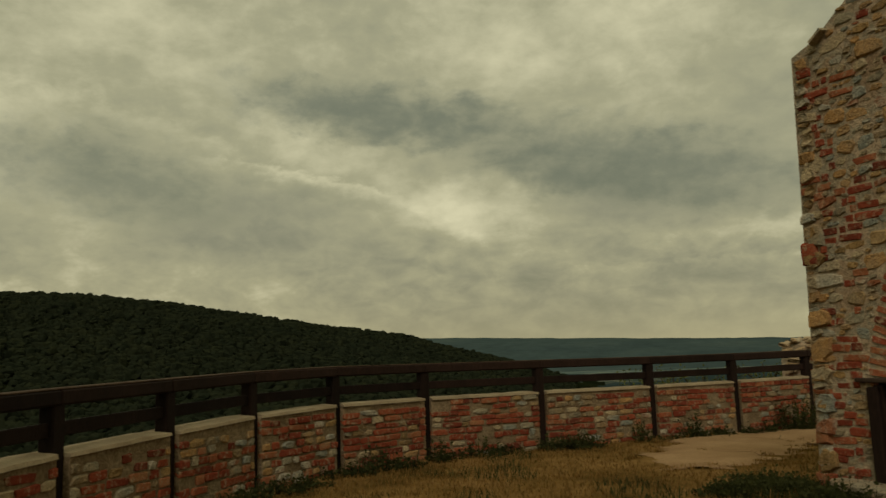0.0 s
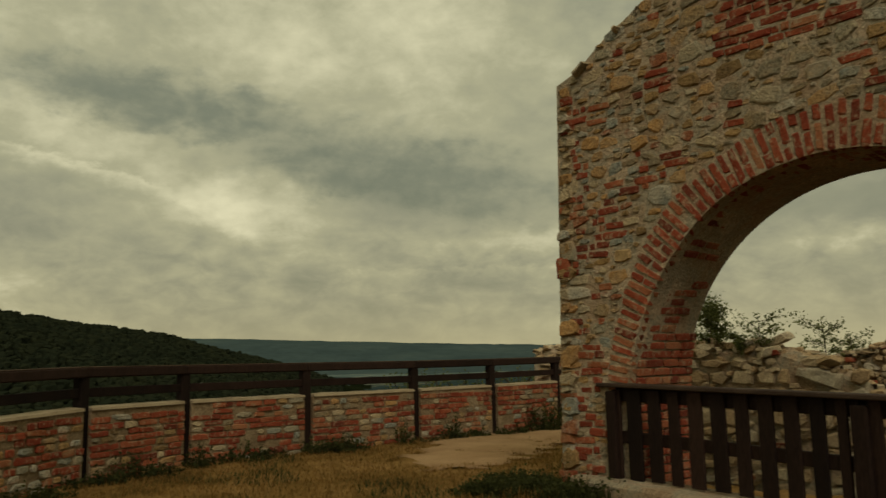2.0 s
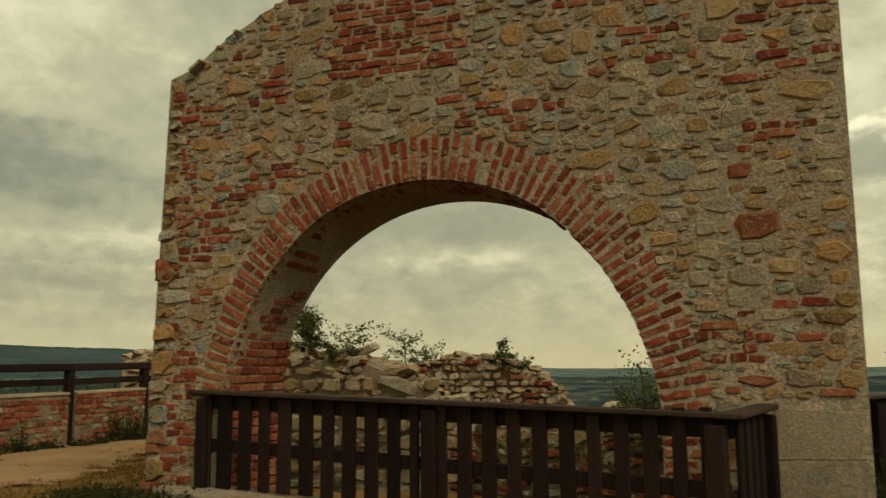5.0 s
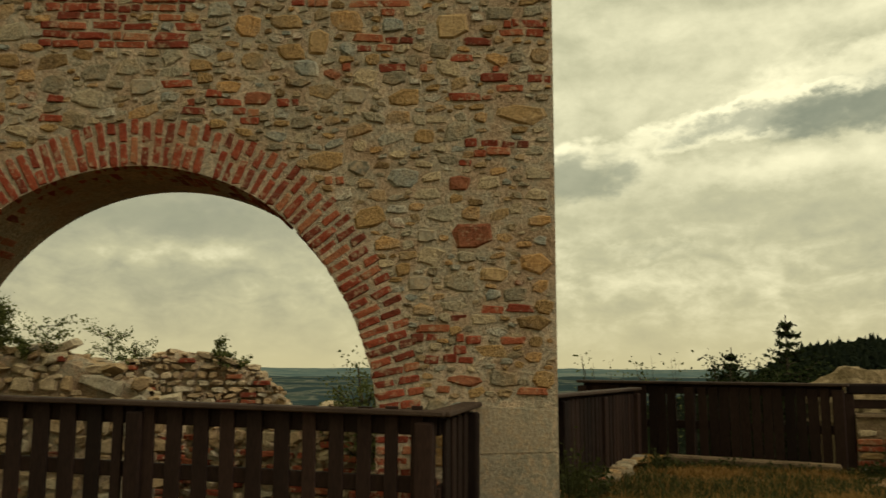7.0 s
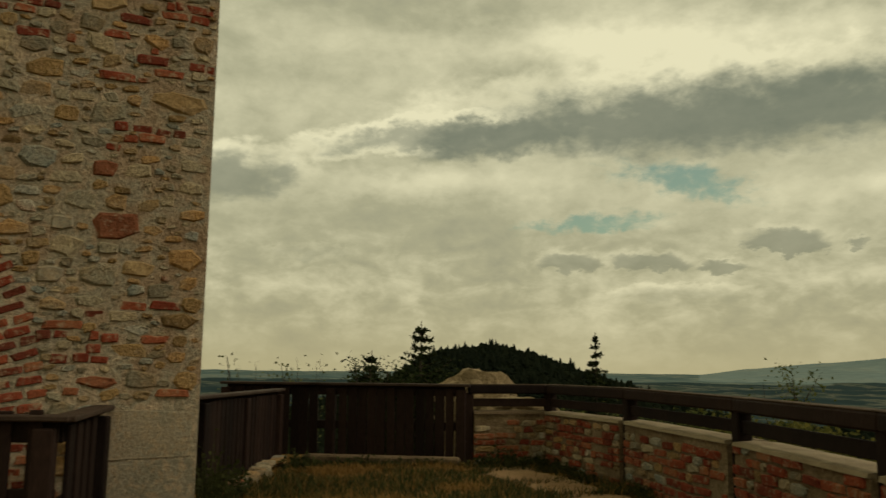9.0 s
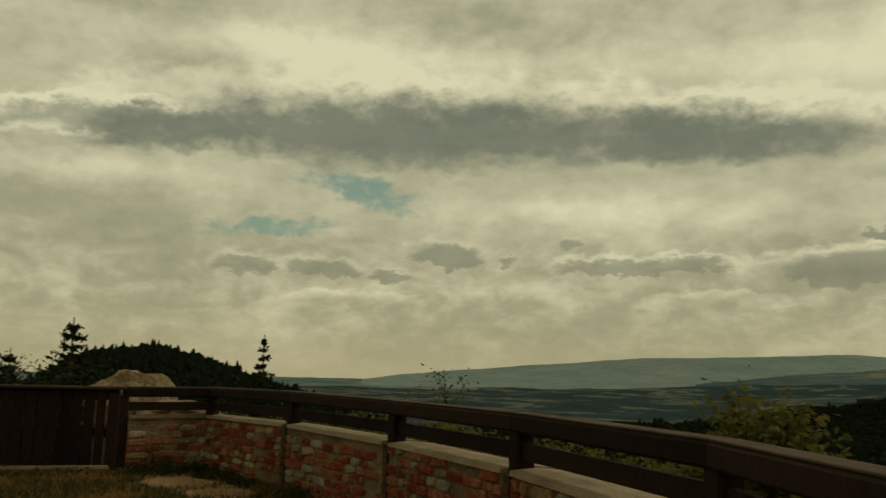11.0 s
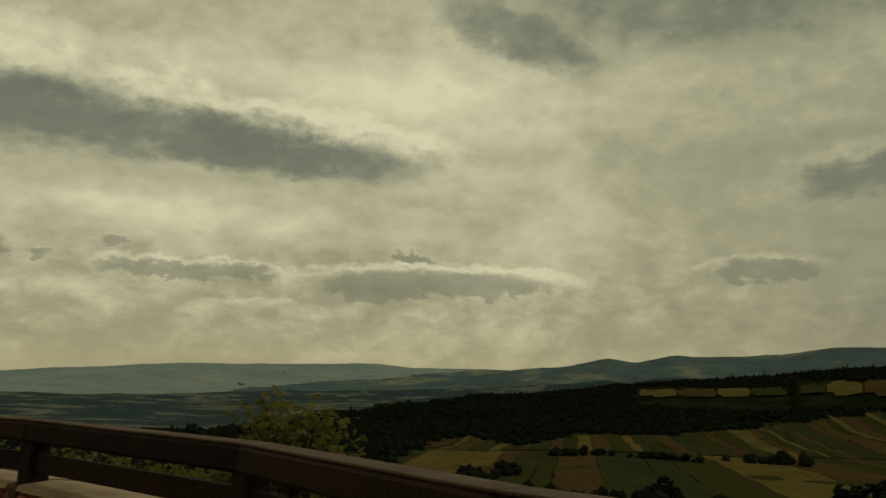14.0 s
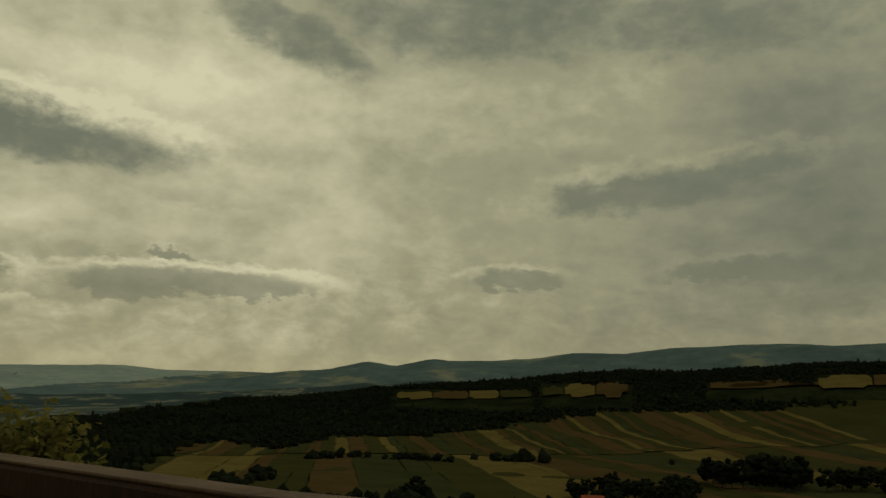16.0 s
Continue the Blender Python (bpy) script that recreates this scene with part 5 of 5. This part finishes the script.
def fir(name, p, height, spread, label, seed, tiers=11, open_=0.35):
    """A young fir: stem, whorls of drooping boughs, flat needle sprays."""
    rg = random.Random(seed)
    ob = empty(name, Matrix.Translation(p))
    tagged(ob, label, "tree", "young firs")
    bm, heap = bmesh.new(), Heap()
    limb(bm, (0, 0, min(-0.1, ground_z(p[0], p[1]) - p[2] - 0.15)), (0, 0, height * 0.97), 0.018 * height, 0.003 * height)
    for i in range(tiers):
        z = height * (0.08 + 0.88 * i / tiers)
        reach = spread * (1.02 - i / tiers) * rg.uniform(0.8, 1.1)
        n = rg.randint(5, 7)
        for j in range(n):
            if rg.random() < open_ * 0.5:
                continue
            a = 6.283 * j / n + rg.uniform(-0.3, 0.3)
            ln = reach * rg.uniform(0.65, 1.1) + 0.03
            tip = Vector((math.cos(a) * ln, math.sin(a) * ln, z + ln * rg.uniform(-0.1, 0.35)))
            base = Vector((0, 0, z))
            limb(bm, base, tip, 0.006 * height, 0.002 * height, 4)
            for k in range(int(60 * ln / spread) + 12):
                t = rg.uniform(0.15, 1.05)
                q = base.lerp(tip, t)
                s = Vector((-math.sin(a), math.cos(a), 0)) * rg.choice((-1, 1)) * ln * 0.30 * (1.1 - t * 0.8) * rg.random()
                leaf(heap, q + s + Vector((0, 0, rg.uniform(-0.02, 0.03))), 0.045 * height ** 0.5 * rg.uniform(0.6, 1.3), rg)
    part("trunk", bm, BARK, ob)
    heap.link("crown", NEEDLE, ob)
    return ob


fir("fir_tree", at(85.3, 14.6, -0.9), 3.05, 1.2, "young dark fir tree behind the fence", 1, 17)
fir("fir_tree", at(81.9, 14.2, -0.9), 2.5, 0.85, "small dark fir tree behind the fence", 2, 14)
fir("fir_tree", at(97.3, 17.0, -0.75), 2.82, 0.62, "slender young fir behind the railing", 3, 16, 0.7)
for a, d, h, s, sd in ((82.2, 13.6, 2.05, 0.6, 5), (85.6, 15.5, 2.20, 0.7, 6), (81.2, 15.0, 2.15, 0.6, 9), (83.4, 14.0, 2.00, 0.6, 10), (84.8, 13.6, 1.90, 0.5, 40), (86.8, 14.5, 1.90, 0.6, 41)):
    shrub("shrub", at(a, d, -0.8), h, s, NEEDLE, "dark leafy shrub behind the picket fence", sd, 16, 110, 0.07)
# growth on the broken walls beyond the arch
shrub("young_pine", at(34.0, 11.5, 1.2), 0.84, 0.26, LEAF, "young pine growing on the broken wall", 11, 26, 130, 0.04, "tree")
shrub("shrub", at(37.0, 11.3, 1.22), 0.58, 0.42, LEAF, "leafy shrub growing on the broken wall", 12, 9, 44, 0.045)
shrub("shrub", at(35.6, 11.3, 1.2), 0.34, 0.26, LEAF, "low leafy shrub growing on the broken wall", 13, 12, 44, 0.045)
shrub("shrub", at(40.8, 12.8, 0.95), 0.80, 0.4, LEAF, "leafy shrub rooted between the broken walls", 14, 14, 50, 0.045)
shrub("shrub", at(42.3, 12.9, 1.0), 0.55, 0.4, LEAF, "low leafy shrub on the rubble wall", 15, 12, 50, 0.045)
shrub("young_pine", at(47.6, 12.4, 1.25), 0.36, 0.12, LEAF, "tiny pine on top of the rubble wall", 16, 8, 40, 0.045, "tree")
shrub("shrub", at(48.6, 12.3, 1.1), 0.30, 0.32, LEAF, "low cushion shrub on the rubble wall", 17, 9, 40, 0.05)
shrub("shrub", at(57.2, 9.6, -0.6), 1.85, 0.5, LEAF, "dark green shrub behind the arch pier", 18, 18, 130, 0.05)
# growth on the slope below the south parapet
for a, d, top, sp, sd in ((131.0, 6.2, 1.12, 0.32, 21), (128.6, 6.4, 0.74, 0.28, 22), (133.8, 6.1, 0.70, 0.30, 23), (119, 7.6, 0.62, 0.8, 24), (123, 7.0, 0.52, 0.7, 25), (114, 8.6, 0.62, 0.8, 26), (108.5, 10.2, 0.7, 0.8, 27), (139, 5.4, 0.55, 0.6, 28)):
    base = -3.2
    shrub("young_tree", at(a, d, base), top - base, sp, LEAF_LIGHT, "yellow-green young tree growing below the parapet", sd, 34, 150, 0.075, "tree", 0.72, 0.07)
for a, d, top, sd in ((110.4, 12.0, 1.32, 31), (108.6, 12.5, 1.12, 32), (104.0, 13.0, 0.85, 33)):
    shrub("sapling", at(a, d, -1.6), top + 1.6, 0.4, LEAF, "thin sapling rising behind the railing", sd, 11, 40, 0.06, "tree")
for i in range(9):
    a = rg.uniform(92, 106)
    shrub("shrub", at(a, rg.uniform(12.5, 14), -1.4), rg.uniform(1.7, 2.0), 0.8, LEAF, "dense green shrub below the railing", 50 + i, 16, 80, 0.075)
for i in range(7):
    shrub("sapling", at(72.5 + i * 0.95 + rg.uniform(-0.3, 0.3), 12.6, -0.2), rg.uniform(1.35, 1.62), 0.16, LEAF, "thin weedy sapling behind the fence", 70 + i, 6, 7, 0.06, "tree")
for i in range(6):
    shrub("shrub", at(13.5 + i * 1.9, 15.2 + i * 0.6, -1.6), rg.uniform(2.35, 2.75), 0.7, LEAF, "green shrub on the slope behind the parapet", 90 + i, 14, 60, 0.07)


# ---- fields ----
def strip(name, o0, o1, s0, s1, direction, mat, label):
    """A ploughed strip laid over the valley floor, o across and s along its direction."""
    dx, dy = math.sin(radians(direction)), math.cos(radians(direction))
    bm = bmesh.new()
    rows = []
    n = 46
    for k in range(n + 1):
        s = s0 + (s1 - s0) * k / n
        row = []
        for j in range(4):
            o = o0 + (o1 - o0) * j / 3 + 2.0 * noise.noise(Vector((s / 90, o0 + j, 0)))
            x, y = dx * s - dy * -o, dy * s - dx * o
            row.append((x, y))
        rows.append(row)
    made = {}

    def vert(k, j):
        if (k, j) not in made:
            x, y = rows[k][j]
            made[k, j] = bm.verts.new((x, y, ground_z(x, y) + 0.9))
        return made[k, j]

    for k in range(n):
        for j in range(3):
            x, y = rows[k][j]
            a = math.degrees(math.atan2(x, y)) % 360
            if is_field(a, math.hypot(x, y)):
                bm.faces.new((vert(k, j), vert(k, j + 1), vert(k + 1, j + 1), vert(k + 1, j)))
    if not bm.faces:
        bm.free()
        return
    bmesh.ops.recalc_face_normals(bm, faces=list(bm.faces))
    tagged(link(name, bm, mat, smooth=True), label, "field", "field strips")


rg = random.Random(5)
o = -330.0
kinds = [(FIELD_A, "green crop"), (FIELD_B, "brown stubble"), (FIELD_C, "ripe yellow crop"), (FIELD_A, "green crop"), (FIELD_D, "dark green crop"), (FIELD_B, "brown stubble")]
i = 0
while o < 760:
    w = rg.choice((14, 24, 34, 44, 52))
    mat, what = kinds[(i * 5 + i // 3) % len(kinds)]
    split = 830 + 0.28 * (o + 330)
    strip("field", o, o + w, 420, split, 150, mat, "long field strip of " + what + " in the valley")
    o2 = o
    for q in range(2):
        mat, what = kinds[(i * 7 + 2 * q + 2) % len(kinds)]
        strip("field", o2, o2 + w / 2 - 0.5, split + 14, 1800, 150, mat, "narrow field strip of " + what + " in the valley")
        o2 += w / 2
    o += w + 0.6
    i += 1


def patch(a0, a1, e0, e1, mat, label, lean=0.0):
    """A field on a far slope, between two azimuths and two elevations."""
    bm = bmesh.new()
    n, rows = 12, []
    for j in range(4):
        row = []
        for k in range(n + 1):
            a = a0 + (a1 - a0) * k / n
            # the ends run out narrow
            wide = math.sin(math.pi * (k + 0.4) / (n + 0.8)) ** 0.22
            e = (e0 + e1) / 2 + (e1 + 0.15 - e0) * (j / 3 - 0.5) * wide + lean * (a - a0)
            r = sight(a, e, 1000.0)
            p = at(a, r * 0.997)
            row.append(bm.verts.new((p.x, p.y, terrain(a, r) + 2.0)))
        rows.append(row)
    for r, s in zip(rows, rows[1:]):
        for k in range(n):
            bm.faces.new((r[k], r[k + 1], s[k + 1], s[k]))
    bmesh.ops.recalc_face_normals(bm, faces=list(bm.faces))
    tagged(link("far_field", bm, mat, smooth=True), label, "field", "far fields")


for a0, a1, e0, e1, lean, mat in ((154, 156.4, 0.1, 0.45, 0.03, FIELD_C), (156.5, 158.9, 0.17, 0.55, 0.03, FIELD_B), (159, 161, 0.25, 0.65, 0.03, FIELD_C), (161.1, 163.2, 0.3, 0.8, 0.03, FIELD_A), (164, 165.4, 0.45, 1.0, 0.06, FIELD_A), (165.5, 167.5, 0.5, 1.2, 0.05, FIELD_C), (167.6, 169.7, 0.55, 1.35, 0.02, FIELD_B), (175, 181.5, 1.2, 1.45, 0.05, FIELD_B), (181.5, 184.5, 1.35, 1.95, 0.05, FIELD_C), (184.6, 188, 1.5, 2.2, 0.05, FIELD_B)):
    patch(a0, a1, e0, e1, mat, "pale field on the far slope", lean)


# ---- woods ----
def tree_blob(rg, tall):
    bm = bmesh.new()
    bmesh.ops.create_icosphere(bm, subdivisions=1, radius=0.5)
    for v in bm.verts:
        v.co += Vector((rg.uniform(-1, 1), rg.uniform(-1, 1), rg.uniform(-1, 1))) * 0.17
        v.co.z = (v.co.z + 0.4) * tall
        if tall > 1.3:
            k = max(0.12, 1 - v.co.z / (tall * 0.95))
            v.co.x *= k * 1.3
            v.co.y *= k * 1.3
    me = bpy.data.meshes.new("tree_blob")
    bm.to_mesh(me)
    bm.free()
    return me


CLEAR = [(153.7, 163.4, -0.45, 0.95), (163.8, 170, -0.1, 1.6), (174.7, 181.5, 0.7, 1.75), (181.3, 188.5, 0.75, 2.4)]


def cleared(a, r):
    e = math.degrees(math.atan2(terrain(a, r) + 4 - EYE, r))
    return r > 1000 and any(a0 < a < a1 and e0 < e < e1 for a0, a1, e0, e1 in CLEAR)


def woods(name, a0, a1, r0, r1, n, size, label, seed, keep=None, conifer=0.35, mat=None):
    rg = random.Random(seed)
    kinds = [tree_blob(rg, 1.0) for i in range(5)] + [tree_blob(rg, 1.9) for i in range(3)]
    heap = Heap()
    for i in range(n):
        a = rg.uniform(a0, a1)
        r = math.sqrt(rg.uniform(r0 * r0, r1 * r1))
        if keep is not None and not keep(a, r):
            continue
        p = at(a, r, terrain(a, r))
        s = size * rg.choice((0.6, 0.8, 1.0, 1.0, 1.3, 1.6)) * rg.uniform(0.75, 1.25)
        me = rg.choice(kinds[5:]) if rg.random() < conifer else rg.choice(kinds[:5])
        heap.add(me, Matrix.Translation(p) @ Matrix.Rotation(rg.uniform(0, 6.28), 4, "Z") @ Matrix.Diagonal((s, s, s * rg.uniform(0.8, 1.2), 1)))
    tagged(heap.link(name, mat or WOODS), label, "woods", kind="stuff")


woods("woods", -40, 9, 420, 1190, 46000, 4.4, "dark mixed woods covering the hill", 1, None, 0.0, MIXED_WOODS)
woods("woods", 78, 102, 430, 830, 9000, 3.8, "dark fir woods on the round hill", 2, conifer=0.15)
woods("woods", 100, 200, 330, 2300, 62000, 5.2, "dark woods round the valley fields", 3, lambda a, r: not (130 < a < 216 and is_field(a, r)) and not cleared(a, r) and r < lerp_table(a, [(100, 700), (110, 880), (125, 1150), (138, 1800), (150, 2300)]) * (1 + 0.12 * noise.noise(Vector((a * 0.7, r / 200, 0)))), 0.05)
woods("hedge_trees", 148, 158, 820, 850, 50, 6.0, "row of round trees between the fields", 4, conifer=0.0)
woods("hedge_trees", 159, 165, 880, 905, 14, 8.0, "row of round trees between the fields", 5, conifer=0.0)
woods("hedge_trees", 141.5, 146, 520, 640, 60, 7.0, "dark thicket among the fields", 6, lambda a, r: abs(r - 500 - (a - 141) * 26) < 40, 0.0)


def grove(name, a0, a1, r0, r1, n, size, label, seed):
    """Broad single trees, each a trunk and a crown of many clumps."""
    rg = random.Random(seed)
    kinds = [tree_blob(rg, 1.0) for i in range(6)]
    for i in range(n):
        a, r = rg.uniform(a0, a1), rg.uniform(r0, r1)
        p = at(a, r, terrain(a, r))
        s = size * rg.uniform(0.6, 1.15)
        ob = tagged(empty(name, Matrix.Translation(p)), label, "tree", "trees in the valley")
        bm = bmesh.new()
        limb(bm, (0, 0, -1), (0, 0, s * 0.5), s * 0.03, s * 0.015)
        part("trunk", bm, BARK, ob)
        heap = Heap()
        for k in range(46):
            d = Vector((rg.gauss(0, 1), rg.gauss(0, 1), rg.gauss(0, 1))).normalized() * rg.uniform(0.55, 1.0)
            c = Vector((d.x * s * 0.40, d.y * s * 0.40, s * (0.52 + d.z * 0.40)))
            q = s * rg.uniform(0.12, 0.26)
            heap.add(rg.choice(kinds), Matrix.Translation(c) @ Matrix.Rotation(rg.uniform(0, 6.28), 4, "Z") @ Matrix.Diagonal((q, q, q * 0.8, 1)))
        heap.link("crown", WOODS, ob)


grove("tree", 165.8, 174, 515, 610, 64, 13.0, "dark broad-leaved tree in a thicket among the fields", 9)
grove("tree", 173.6, 180.4, 650, 740, 32, 23.0, "tall dark tree in a clump among the fields", 10)
grove("tree", 181, 190, 660, 760, 26, 16.0, "dark broad-leaved tree beside the fields", 11)
grove("tree", 153.4, 156.2, 470, 520, 4, 13.0, "dark round tree standing in the fields", 12)
grove("tree", 172, 173, 930, 960, 2, 10.0, "dark round tree standing in the fields", 13)
woods("hedge_trees", 150, 156, 430, 500, 40, 6.0, "dark thicket among the fields", 8, lambda a, r: abs(a - 154.5) < 1.0 or abs(a - 158) < 0.5, 0.0)


def house(p, yaw, w, d, h):
    ob = empty("house", Matrix.Translation(p) @ Matrix.Rotation(radians(yaw), 4, "Z"))
    tagged(ob, "small white farmhouse with a red tiled roof", "house")
    bm = bmesh.new()
    add_box(bm, pose(0, 0, h / 2 - 1), w, d, h + 2)
    part("wall", bm, CAP, ob)
    bm = bmesh.new()
    v = [bm.verts.new(c) for c in ((-w * 0.55, -d * 0.58, h), (w * 0.55, -d * 0.58, h), (w * 0.55, d * 0.58, h), (-w * 0.55, d * 0.58, h), (-w * 0.55, 0, h + d * 0.5), (w * 0.55, 0, h + d * 0.5))]
    for f in ((0, 1, 5, 4), (2, 3, 4, 5), (0, 4, 3), (1, 2, 5), (3, 2, 1, 0)):
        bm.faces.new([v[k] for k in f])
    part("roof", bm, ROOF_RED, ob)
    for k in (-0.28, 0.0, 0.28):
        bm = bmesh.new()
        add_box(bm, pose(k * w, -d / 2 - 0.02, h * 0.5), 1.0, 0.1, 1.3)
        part("window", bm, WOOD, ob)


hp = at(167.3, 505)
house((hp.x, hp.y, ground_z(hp.x, hp.y)), 20, 12, 8, 4)
